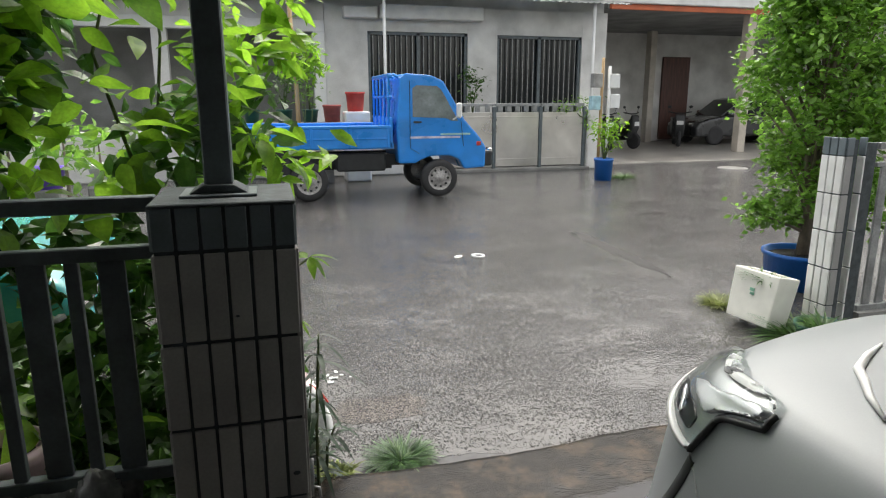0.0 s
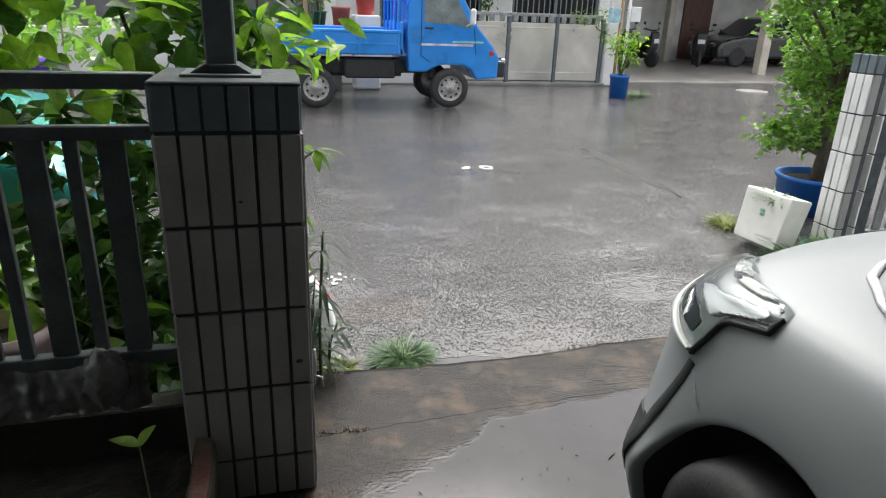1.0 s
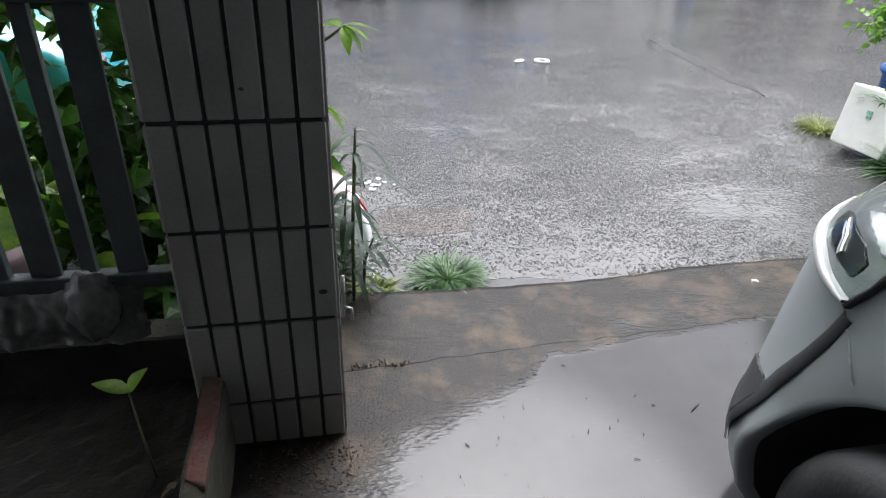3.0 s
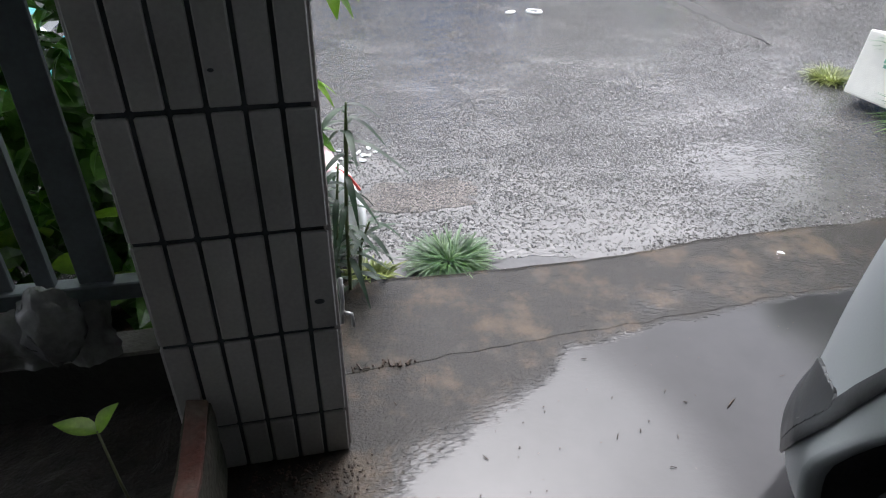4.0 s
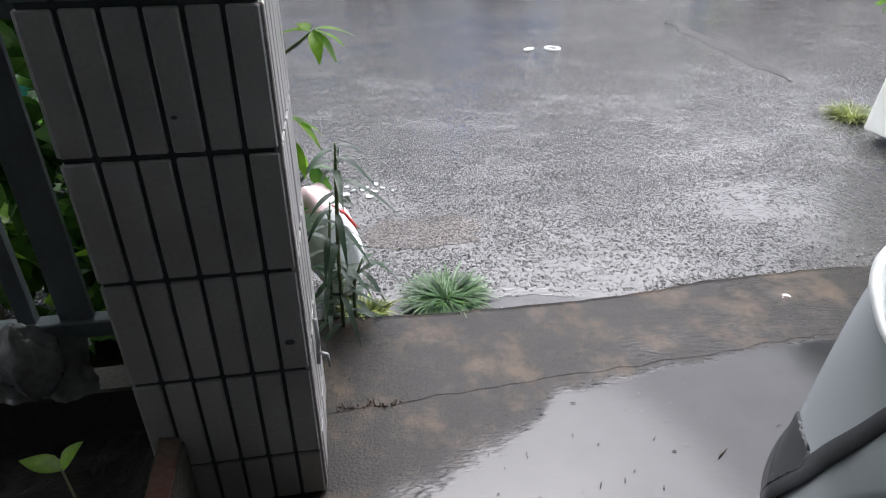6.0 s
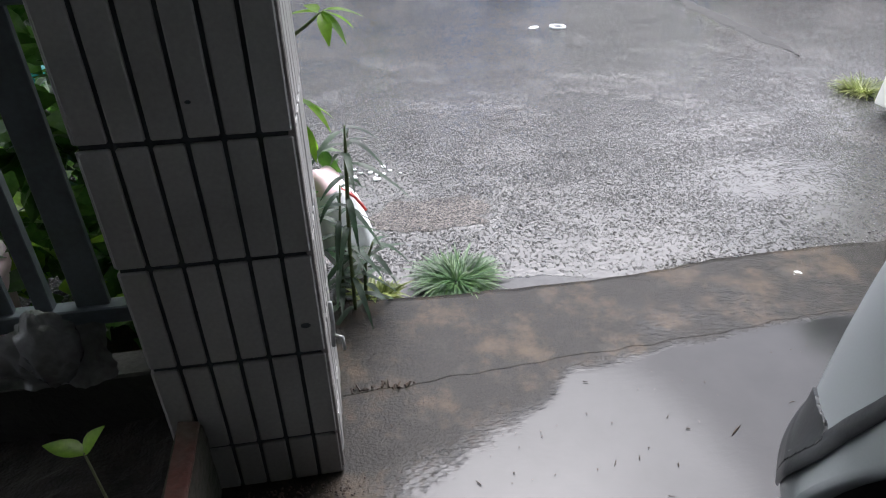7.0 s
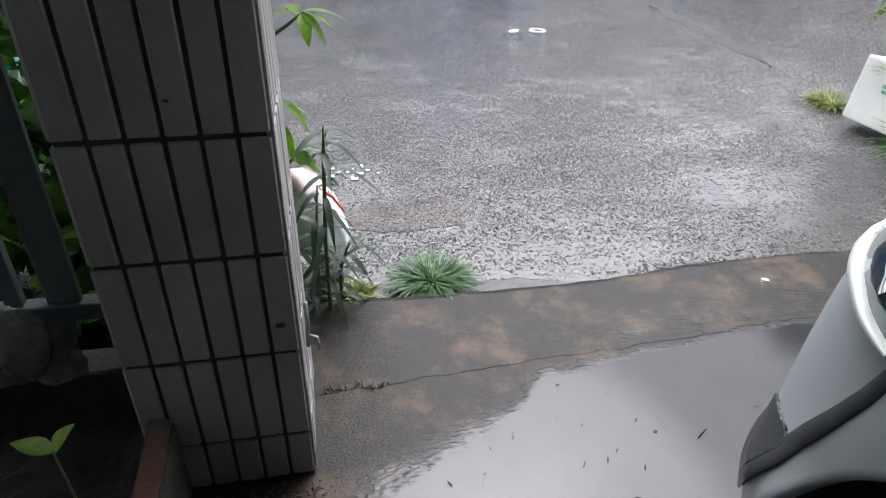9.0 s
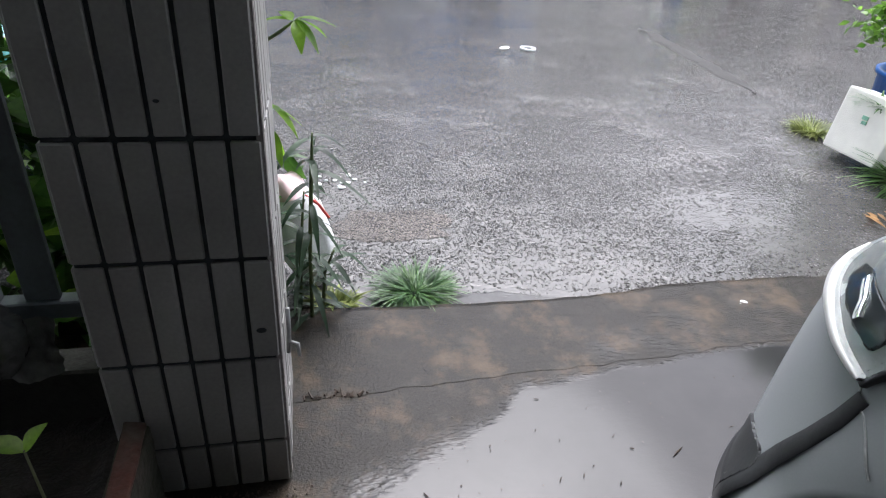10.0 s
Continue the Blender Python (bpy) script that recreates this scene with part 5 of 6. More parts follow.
part("core", boxed(3.45, 3.53, PY + 0.004, PY + COL - 0.004, -0.1, 1.18), GROUT, wp2)
tiled_face(wp2, (3.446, PY + COL), (0, -1), (-1, 0), 1, w_rows, wt)
nf = thing("slat_fence", "grey metal slat fence beyond the white tiled pillar", "fence", (3.56, PY + 0.03, 0), kind="structure")
part("top_rail", boxed(0, 3.0, -0.02, 0.02, 1.14, 1.18, bevel=0.003), STEEL_GREY, nf)
part("rail", boxed(0, 3.0, -0.018, 0.018, 1.03, 1.06, bevel=0.003), STEEL_GREY, nf)
part("bottom_rail", boxed(-0.0, 3.0, -0.02, 0.02, 0.10, 0.14, bevel=0.003), STEEL_GREY, nf)
ns = mesh_of("slat", boxed(-0.03, 0.03, -0.008, 0.008, 0.14, 1.03, bevel=0.002), STEEL_GREY)
for i in range(26):
    ob = new("slat", ns)
    ob.parent = nf
    ob.matrix_basis = pose(0.08 + 0.11 * i, 0, 0)
solo("fence_wall", boxed(3.54, 6.6, PY - 0.03, PY + 0.10, -0.1, 0.10), CEMENT, "low cement footing under the neighbour's fence", "wall", kind="structure")

# climbing greenery behind the slat fence: large leaves singly, the mass behind them joined
vine = thing("climbing_vine", "lush green vine with large backlit leaves behind the fence", "plant", (-1.2, 0.7, 0))
r = random.Random(31)
bm = bmesh.new()
for i in range(16):
    x, y = r.uniform(-1.6, 0.8), r.uniform(-0.25, 0.4)
    pts = [(x, y, -0.05)]
    for k in range(5):
        pts.append((min(0.93, pts[-1][0] + r.uniform(-0.18, 0.18)), pts[-1][1] + r.uniform(-0.1, 0.12), pts[-1][2] + r.uniform(0.35, 0.52)))
    tube(bm, pts, [0.012, 0.011, 0.009, 0.008, 0.006, 0.003], 5)
part("stem", bm, STALK, vine, smooth=True)
big = mesh_of("leaf", leaf(bmesh.new(), Matrix.Identity(4), 0.15, 0.105, 0.18, 0.3, 6, 0.75), LEAF_BRIGHT, True)
mid_leaf = mesh_of("leaf", leaf(bmesh.new(), Matrix.Identity(4), 0.11, 0.055, 0.2, 0.3, 6, 0.8), LEAF_BRIGHT, True)
huge = mesh_of("leaf", leaf(bmesh.new(), Matrix.Identity(4), 0.24, 0.19, 0.12, 0.25, 8, 0.7), LEAF_BRIGHT, True)
for i in range(300):
    x = r.uniform(-1.7, 1.18)
    z = r.uniform(1.10, 2.35) if i % 3 else r.uniform(0.15, 0.50)
    if x > 1.0:
        z = r.uniform(1.22, 1.75)
    ob = new("leaf", huge if i % 9 == 0 and x < 0.6 and z > 1.5 else big if i % 2 == 0 and x < 0.8 else mid_leaf)
    ob.parent = vine
    ob.matrix_basis = Matrix.Translation((x, r.uniform(-0.30, 0.25), z)) @ rand_rot(r, 0.9)
# Inner clumps take the deeper green: the vine's own shade as leaf colour.
clumps = [((r.uniform(-1.9, 1.0), r.uniform(0.0, 0.38), r.choice((r.uniform(0.15, 0.4), r.uniform(1.25, 2.3), r.uniform(1.25, 2.3)))), r.uniform(0.2, 0.32), 0.8) for _ in range(42)]
clumps += [((r.uniform(-1.9, 0.7), r.uniform(-0.1, 0.25), r.uniform(1.12, 1.35)), 0.2, 0.7) for _ in range(9)]
clumps += [((r.uniform(0.55, 0.82), r.uniform(-0.2, 0.2), r.uniform(0.2, 0.8)), 0.16, 0.9) for _ in range(5)]
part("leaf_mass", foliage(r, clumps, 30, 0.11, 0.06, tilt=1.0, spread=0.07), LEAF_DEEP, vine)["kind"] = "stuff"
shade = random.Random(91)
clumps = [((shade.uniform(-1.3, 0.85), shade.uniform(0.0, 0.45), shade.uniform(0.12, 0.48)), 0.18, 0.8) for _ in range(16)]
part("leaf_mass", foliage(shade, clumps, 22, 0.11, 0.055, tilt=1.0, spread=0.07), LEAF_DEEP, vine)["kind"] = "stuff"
clumps = [((r.uniform(-1.9, 0.95), r.uniform(0.1, 0.42), r.uniform(1.2, 2.3)), r.uniform(0.15, 0.28), 0.8) for _ in range(22)]
part("leaf_mass", foliage(r, clumps, 18, 0.085, 0.045, tilt=1.0, spread=0.07), LEAF_BRIGHT, vine)["kind"] = "stuff"
clumps = [((r.uniform(0.95, 1.28), r.uniform(-0.1, 0.5), r.uniform(1.2, 1.85)), r.uniform(0.08, 0.14), 0.9) for _ in range(9)]
part("leaf_mass", foliage(r, clumps, 9, 0.10, 0.045, tilt=0.9, spread=0.05), LEAF_BRIGHT, vine)["kind"] = "stuff"
clumps = [((r.uniform(-1.8, 0.85), r.uniform(-0.25, 0.2), r.choice((r.uniform(0.2, 0.36), r.uniform(1.2, 2.3), r.uniform(1.2, 2.3)))), r.uniform(0.2, 0.3), 0.8) for _ in range(26)]
part("leaf_mass", foliage(r, clumps, 7, 0.15, 0.11, tilt=0.9, spread=0.08, steps=4), LEAF_BRIGHT, vine)["kind"] = "stuff"
clumps = [((r.uniform(-1.8, 0.6), r.uniform(-0.3, 0.0), r.uniform(0.98, 1.22)), r.uniform(0.1, 0.16), 0.7) for _ in range(16)]
part("leaf_mass", foliage(r, clumps, 7, 0.10, 0.06, tilt=0.9, spread=0.06, steps=4), LEAF_BRIGHT, vine)["kind"] = "stuff"
# More deep green fill, again darkness inside the vine given by leaf colour.
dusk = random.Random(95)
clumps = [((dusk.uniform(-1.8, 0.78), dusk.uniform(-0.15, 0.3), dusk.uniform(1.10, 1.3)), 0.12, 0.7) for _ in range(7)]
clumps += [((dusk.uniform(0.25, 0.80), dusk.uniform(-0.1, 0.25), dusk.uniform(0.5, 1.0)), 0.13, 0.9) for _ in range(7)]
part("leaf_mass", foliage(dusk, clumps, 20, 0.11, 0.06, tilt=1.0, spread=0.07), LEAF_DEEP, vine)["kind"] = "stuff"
backs = [((r.uniform(-5.5, -1.4), r.uniform(3.6, 5.0), r.uniform(0.3, 1.9)), r.uniform(0.3, 0.5), 0.8) for _ in range(26)]
far_bush = thing("garden_bush", "dense green bushes along the street behind the vine", "bush", (0, 0, -0.02))
for c, _, _ in backs:
    part("stem", tube(bmesh.new(), [(c[0] + 0.1, c[1], 0), (c[0], c[1], c[2] * 0.6), c], [0.025, 0.018, 0.006], 5), BARK, far_bush, smooth=True)
part("foliage", foliage(r, backs, 30, 0.12, 0.06, tilt=1.0, spread=0.10), LEAF_TREE, far_bush)


# narrow-leaved plant and sprigs behind the pillar
def wand(name, label, pts, leaves, length, width, material, seed, spread=1.0, radius=0.006):
    r = random.Random(seed)
    ob = thing(name, label, "plant", pts[0])
    o = Vector(pts[0])
    loc = [Vector(p) - o for p in pts]
    part("stem", tube(bmesh.new(), loc, [radius] * (len(loc) - 1) + [radius * 0.4], 6), STALK, ob, smooth=True)
    for i in range(leaves):
        t = (i + 0.5) / leaves * (len(loc) - 1)
        k = min(int(t), len(loc) - 2)
        p = loc[k].lerp(loc[k + 1], t - k)
        bm = bmesh.new()
        m = Matrix.Translation(p) @ Matrix.Rotation(i * 2.4 + r.uniform(-0.4, 0.4), 4, "Z") @ Matrix.Rotation(r.uniform(0.0, 0.75) * spread, 4, "X")
        leaf(bm, m, length * r.uniform(0.7, 1.15), width, 0.25, r.uniform(0.5, 1.3), 6, 0.8)
        part("leaf", bm, material, ob, smooth=True)
    return ob


wand("leafy_stalk", "tall weed with drooping narrow dark leaves", [(0.055, 0.64, -0.05), (0.06, 0.63, 0.25), (0.075, 0.61, 0.52), (0.08, 0.60, 0.62)], 24, 0.125, 0.018, LEAF_DARK, 41, 0.7)
wand("leafy_stalk", "tall weed with drooping narrow dark leaves", [(0.02, 0.70, -0.05), (0.03, 0.68, 0.2), (0.05, 0.66, 0.42)], 24, 0.12, 0.018, LEAF_DARK, 42, 0.9)
wand("leafy_stalk", "short weed with narrow leaves by the kerb", [(0.09, 0.70, -0.05), (0.10, 0.69, 0.12), (0.13, 0.66, 0.22)], 16, 0.11, 0.018, LEAF_DARK, 43, 1.0)
sprig = thing("leafy_sprig", "fresh green sprig reaching out beside the pillar", "plant", (-0.025, 0.52, 0.025))
part("stem", tube(bmesh.new(), [(-0.10, 0.0, -0.05), (-0.10, 0.0, 0.5), (-0.04, -0.01, 0.82), (0.045, -0.02, 0.875), (0.085, -0.02, 0.905)], [0.007, 0.006, 0.005, 0.004, 0.002], 6), STALK, sprig, smooth=True)
r = random.Random(44)
for i, (p, yaw, pitch, l) in enumerate((((0.085, -0.02, 0.905), -90, 5, 0.085), ((0.08, -0.02, 0.903), -60, -15, 0.09), ((0.075, -0.02, 0.90), 80, 10, 0.08), ((0.08, -0.02, 0.903), -120, -35, 0.085), ((0.07, -0.02, 0.90), 20, 20, 0.075), ((0.08, -0.02, 0.90), -170, -30, 0.08),
                                        ((0.01, 0.0, 0.70), -110, -35, 0.10), ((0.01, 0.0, 0.69), -70, -20, 0.09), ((0.0, 0.0, 0.64), -150, -40, 0.10), ((0.0, 0.02, 0.62), -60, -50, 0.09))):
    part("leaf", leaf(bmesh.new(), Matrix.Translation(p) @ Matrix.Rotation(radians(yaw), 4, "Z") @ Matrix.Rotation(radians(pitch), 4, "X"), l, 0.03, 0.2, 0.3, 6, 0.8), LEAF_BRIGHT, sprig, smooth=True)

# printed sack behind the pillar
bm = bmesh.new()
bmesh.ops.create_uvsphere(bm, u_segments=28, v_segments=18, radius=1.0)
for v in bm.verts:
    n = noise.noise(v.co * 2.2) * 0.16 + noise.noise(v.co * 6) * 0.06
    z = v.co.z
    v.co = Vector((v.co.x * 0.095 * (1 + n), v.co.y * 0.13 * (1 + n), max(-0.9, z) * 0.22 * (1 + 0.4 * n)))
sack = solo("plastic_sack", bm, PAPER, "crumpled white plastic sack with faded red print", "sack", smooth=True)
sack.matrix_basis = pose(0.03, 0.92, 0.145, 0, -14, 20)
bm = bmesh.new()
for k in range(4):
    y0 = -0.07 + 0.04 * k
    tube(bm, [(0.035 + 0.012 * k, y0, 0.165 - 0.016 * k), (0.066, y0 - 0.01, 0.12), (0.088, y0, 0.05)], 0.005, 5)
cap = bmesh.new()
bmesh.ops.create_uvsphere(cap, u_segments=28, v_segments=18, radius=1.0)
bmesh.ops.delete(cap, geom=[v for v in cap.verts if v.co.z < 0.66], context="VERTS")
for v in cap.verts:
    n = noise.noise(v.co * 2.2) * 0.16 + noise.noise(v.co * 6) * 0.06
    v.co = Vector((v.co.x * 0.098 * (1 + n), v.co.y * 0.133 * (1 + n), v.co.z * 0.224 * (1 + 0.4 * n)))
part("pink_print", cap, PINK_PLASTIC, sack, "faded pink printed band", True)
part("red_print", bm, RED_PLASTIC, sack, "faded red printed stripes")


def scrap(name, label, at, size, seed, material=PAPER, flat=0.3):
    r = random.Random(seed)
    bm = bmesh.new()
    bmesh.ops.create_icosphere(bm, subdivisions=3, radius=1.0)
    for v in bm.verts:
        n = 1 + 0.35 * noise.noise(v.co * 2.5 + Vector((seed, 0, 0)))
        v.co = Vector((v.co.x * size * n, v.co.y * size * 0.6 * n, max(v.co.z, -0.4) * size * flat * n + size * flat * 0.4))
    ob = solo(name, bm, material, label, "litter", smooth=True)
    ob.matrix_basis = pose(*at, 0, 0, r.uniform(0, 180))
    return ob


scrap("paper_scrap", "flattened white scrap lying on the wet street", (1.63, 4.05, street_z(1.6, 4.0) + 0.002), 0.055, 3, flat=0.12)
bm = bmesh.new()
tube(bm, [(0.05 * math.cos(2 * math.pi * i / 20), 0.06 * math.sin(2 * math.pi * i / 20), 0.006) for i in range(21)], 0.012, 6)
ob = solo("paper_scrap", bm, PAPER, "curled ring of white scrap on the wet street", "litter", smooth=True)
ob.matrix_basis = pose(1.82, 4.03, street_z(1.8, 4.0), 0, 0, 30)
bm = bmesh.new()
for i in range(16):
    m = Matrix.Translation((0.18 + gr.gauss(0, 0.06), 1.72 + gr.gauss(0, 0.035), street_z(0.2, 1.7) + 0.004)) @ Matrix.Rotation(gr.uniform(0, 6), 4, "Z") @ Matrix.Diagonal((gr.uniform(0.008, 0.022), gr.uniform(0.006, 0.014), gr.uniform(0.003, 0.008), 1))
    bmesh.ops.create_icosphere(bm, subdivisions=1, radius=1.0, matrix=m)
solo("plastic_litter", bm, PAPER, "scattered bits of white foam on the wet street", "litter", kind="stuff")
scrap("paper_scrap", "small white scrap on the concrete apron", (1.541, 0.563, -0.012), 0.015, 6, flat=0.4)
bm = bmesh.new()
for i in range(14):
    m = Matrix.Translation((1.50 + gr.gauss(0, 0.035), 0.50 + gr.gauss(0, 0.03), -0.008)) @ Matrix.Scale(gr.uniform(0.0015, 0.0035), 4)
    bmesh.ops.create_icosphere(bm, subdivisions=1, radius=1.0, matrix=m)
solo("paper_crumbs", bm, PAPER, "tiny white crumbs on the apron", "litter", kind="stuff")
bm = bmesh.new()
for i in range(170):
    x, y = gr.uniform(0.1, 1.5), gr.uniform(-0.75, 0.22)
    l, a = gr.choice((0.001, 0.002, 0.002, 0.003, 0.004, 0.009, 0.014)), gr.uniform(0, 3.14)
    if x > 0.78 and y < -0.05:
        continue
    tube(bm, [(x, y, 0.003), (x + l * math.cos(a), y + l * math.sin(a), 0.004)], gr.uniform(0.0007, 0.0017), 5)
solo("floor_debris", bm, TWIG, "bits of leaf and grit on the wet floor", "debris", kind="stuff")
solo("twig", tube(bmesh.new(), [(0.94, -0.057, 0.003), (0.956, -0.045, 0.004), (0.975, -0.033, 0.003)], [0.0015, 0.0022, 0.001], 6), TWIG, "short brown twig on the wet floor", "twig", smooth=True)
bm = bmesh.new()
for i in range(16):
    x = 0.03 + i * 0.011 + gr.uniform(-0.004, 0.004)
    tube(bm, [(x, 0.262 + gr.uniform(-0.012, 0.012), 0.003), (x + gr.uniform(-0.02, 0.02), 0.266 + gr.uniform(-0.02, 0.02), 0.007)], 0.003, 5)
solo("twig_litter", bm, TWIG, "washed-up twigs in a line on the apron", "debris", kind="stuff")
bm = bmesh.new()
for i in range(260):
    x, y = gr.uniform(-0.24, 0.0), -0.02 - abs(gr.gauss(0, 0.09))
    x += 0.05 * gr.random() ** 3
    m = Matrix.Translation((x, y, 0.002)) @ Matrix.Rotation(gr.uniform(0, 6), 4, "Z") @ Matrix.Diagonal((gr.uniform(0.002, 0.006), gr.uniform(0.0015, 0.004), 0.002, 1))
    bmesh.ops.create_icosphere(bm, subdivisions=1, radius=1.0, matrix=m)
solo("dirt_crumbs", bm, TWIG, "dark dirt crumbs by the pillar foot", "debris", kind="stuff")

# gutter stones and coarse aggregate along the edge
bm = bmesh.new()
for i in range(900):
    x = gr.uniform(0.2, 2.9)
    y = kerb_y(x) + 0.02 + abs(gr.gauss(0, 0.05)) * (1 if x > 1.15 else 0.4)
    s = gr.uniform(0.003, 0.009)
    m = Matrix.Translation((x, y, street_z(x, y) + s * 0.2)) @ Matrix.Rotation(gr.uniform(0, 6), 4, "Z") @ Matrix.Diagonal((s, s * gr.uniform(0.6, 1), s * 0.6, 1))
    bmesh.ops.create_icosphere(bm, subdivisions=1, radius=1.0, matrix=m)
solo("gravel", bm, mat("dark_aggregate", (0.08, 0.077, 0.075), 0.3, var=0.4, scale=40, fine=120, bump=0.2), "loose dark aggregate along the gutter", "gravel", kind="stuff")
SEAM_DARK = mat("dark_groove_strip", (0.016, 0.0155, 0.0155), 0.75, var=0.3, scale=9, fine=90, bump=0.4)
# Slightly raised dark strip in place of a groove in the asphalt.
bm = bmesh.new()
last = None
for i in range(60):
    y = 2.95 + 1.9 * i / 59
    x = 3.19 + 0.05 * noise.noise(Vector((y * 4, 1, 0))) + 0.02 * noise.noise(Vector((y * 15, 1, 0)))
    w = (0.046 + 0.042 * (1 + noise.noise(Vector((y * 9, 7, 0))))) * min(1, i / 12, (59.5 - i) / 12)
    now = [bm.verts.new((x + s * w, y, street_z(x, y) + h)) for s, h in ((-1, -0.004), (-0.7, 0.005), (0.7, 0.005), (1, -0.004))]
    if last:
        for k in range(3):
            bm.faces.new((last[k], now[k], now[k + 1], last[k + 1]))
    last = now
bmesh.ops.recalc_face_normals(bm, faces=bm.faces)
solo("road_seam", bm, SEAM_DARK, "dark strip along a groove in the wet asphalt", "road seam", kind="structure")

# ---- things inside the fence ----
pot("flower_pot", "pale pink-rimmed round pot behind the fence slats", (-0.92, 0.46, 0.0), 0.135, 0.10, 0.40, PINK_PLASTIC)
pot("flower_pot", "pale pink-rimmed round pot behind the fence slats", (-1.35, 0.52, 0.0), 0.13, 0.10, 0.36, PINK_PLASTIC)
seedling = thing("seedling", "young seedling with two pale green leaves in the bed", "plant", (-0.43, -0.16, 0.08))
part("stem", tube(bmesh.new(), [(0.012, 0, 0), (0.006, -0.004, 0.13), (0, 0, 0.26)], [0.003, 0.0028, 0.002], 6), mat("pale_stem", (0.10, 0.11, 0.05), 0.5, var=0.2, scale=20, fine=90, bump=0.05), seedling, smooth=True)
for yaw, pitch, l in ((75, 20, 0.075), (-60, 50, 0.06)):
    part("leaf", leaf(bmesh.new(), Matrix.Translation((0, 0, 0.258)) @ Matrix.Rotation(radians(yaw), 4, "Z") @ Matrix.Rotation(radians(pitch), 4, "X"), l, 0.038, 0.3, 0.15, 6, 0.8), LEAF_BRIGHT, seedling, smooth=True)
bm = bmesh.new()
lr = random.Random(77)
for i in range(70):
    k = lr.random()
    x, y = -0.36 - 0.55 * k, -0.40 - 0.30 * k + abs(lr.gauss(0, 0.09))
    leaf(bm, Matrix.Translation((x, y, 0.128)) @ Matrix.Rotation(lr.uniform(0, 6.3), 4, "Z") @ Matrix.Rotation(lr.uniform(-0.3, 0.6), 4, "X"), lr.uniform(0.012, 0.04), lr.uniform(0.008, 0.022), 0.3, 0.3, 3, 0.8)
solo("bed_litter", bm, mat("rotting_leaf", (0.085, 0.06, 0.04), 0.8, var=0.5, scale=30, fine=90, bump=0.2), "dead leaves and chips on the soil of the bed", "leaves", kind="stuff")


bm = sheet(spaced((-1.15, -0.44, 0.008)), spaced((0.0, 1.0, 0.05)), lambda x, y: 0.0)
for v in bm.verts:
    x, u = v.co.x, v.co.y
    hang = 0.13 + 0.05 * noise.noise(Vector((x * 6, 2, 0)))
    fold = 0.022 * noise.noise(Vector((x * 16, u * 1.5, 4))) + 0.012 * noise.noise(Vector((x * 45, u * 4, 1)))
    v.co = Vector((x + 0.01 * noise.noise(Vector((x * 20, u * 6, 8))), 0.105 - 0.03 * u + fold, 0.425 - hang * u))
solo("plastic_sheet", bm, CLEAR, "crumpled grey plastic sheet hanging from the bottom rail", "plastic sheet", smooth=True)
bm = bmesh.new()
bmesh.ops.create_uvsphere(bm, u_segments=26, v_segments=16, radius=1.0)
for v in bm.verts:
    n = 1 + 0.3 * noise.noise(v.co * 2.4) + 0.12 * noise.noise(v.co * 7)
    v.co = Vector((v.co.x * 0.055 * n, v.co.y * 0.04 * n, v.co.z * 0.085 * n))
ob = solo("plastic_bag", bm, CLEAR, "crumpled grey plastic bag tied to the fence", "bag", smooth=True)
ob.matrix_basis = pose(-0.545, 0.075, 0.40)


# ---- scooters and the dark car ----
def scooter(name, label, at, rz, paint):
    ob = thing(name, label, "scooter", at, rz)
    side = [(-0.62, 0.52), (-0.70, 0.72), (-0.45, 0.80), (0.0, 0.76), (0.10, 0.55), (0.14, 0.34), (0.42, 0.32), (0.55, 0.60), (0.62, 0.98), (0.72, 0.96), (0.74, 0.60), (0.60, 0.28), (0.20, 0.22), (-0.40, 0.30)]
    bm = bmesh.new()
    prism(bm, side, "y", -0.15, 0.15)
    part("body", soften(bm, 0.06, 3, 20), paint, ob, smooth=True)
    part("seat", boxed(-0.66, 0.04, -0.14, 0.14, 0.77, 0.86, bevel=0.035, seg=2), BLACK_TRIM, ob, "black seat", True)
    for x in (-0.48, 0.66):
        bm = lathe(bmesh.new(), [(0.14, -0.04), (0.20, -0.05), (0.235, -0.025), (0.235, 0.025), (0.20, 0.05), (0.14, 0.04), (0.05, 0.05), (0.001, 0.05)], 24, Matrix.Translation((x, 0, 0.235)) @ Matrix.Rotation(radians(90), 4, "X"))
        part("wheel", bm, RUBBER, ob, smooth=True)
    part("handlebar", tube(bmesh.new(), [(0.52, -0.33, 1.04), (0.60, -0.12, 1.0), (0.60, 0.12, 1.0), (0.52, 0.33, 1.04)], 0.018), BLACK_TRIM, ob, smooth=True)
    part("front_fork", tube(bmesh.new(), [(0.64, 0, 0.95), (0.68, 0, 0.30)], 0.03), BLACK_TRIM, ob, smooth=True)
    part("number_plate", boxed(0.745, 0.755, -0.10, 0.10, 0.66, 0.78, bevel=0.003), WHITE_PAINT, ob, "blank white plate")
    for s in (-1, 1):
        bm = tube(bmesh.new(), [(0.55, s * 0.24, 1.03), (0.53, s * 0.30, 1.16)], 0.006, 6)
        bmesh.ops.create_uvsphere(bm, u_segments=12, v_segments=8, radius=1, matrix=Matrix.Translation((0.52, s * 0.31, 1.19)) @ Matrix.Diagonal((0.015, 0.06, 0.04, 1)))
        part("mirror", bm, BLACK_TRIM, ob, smooth=True)
    return ob


scooter("motor_scooter", "dark motor scooter with a pale plate in the carport", (12.45, 16.4, 0.035), -118, BLACK_TRIM)
scooter("motor_scooter", "dark motor scooter in the shade of the carport", (10.1, 16.0, 0.035), -70, BLACK_TRIM)
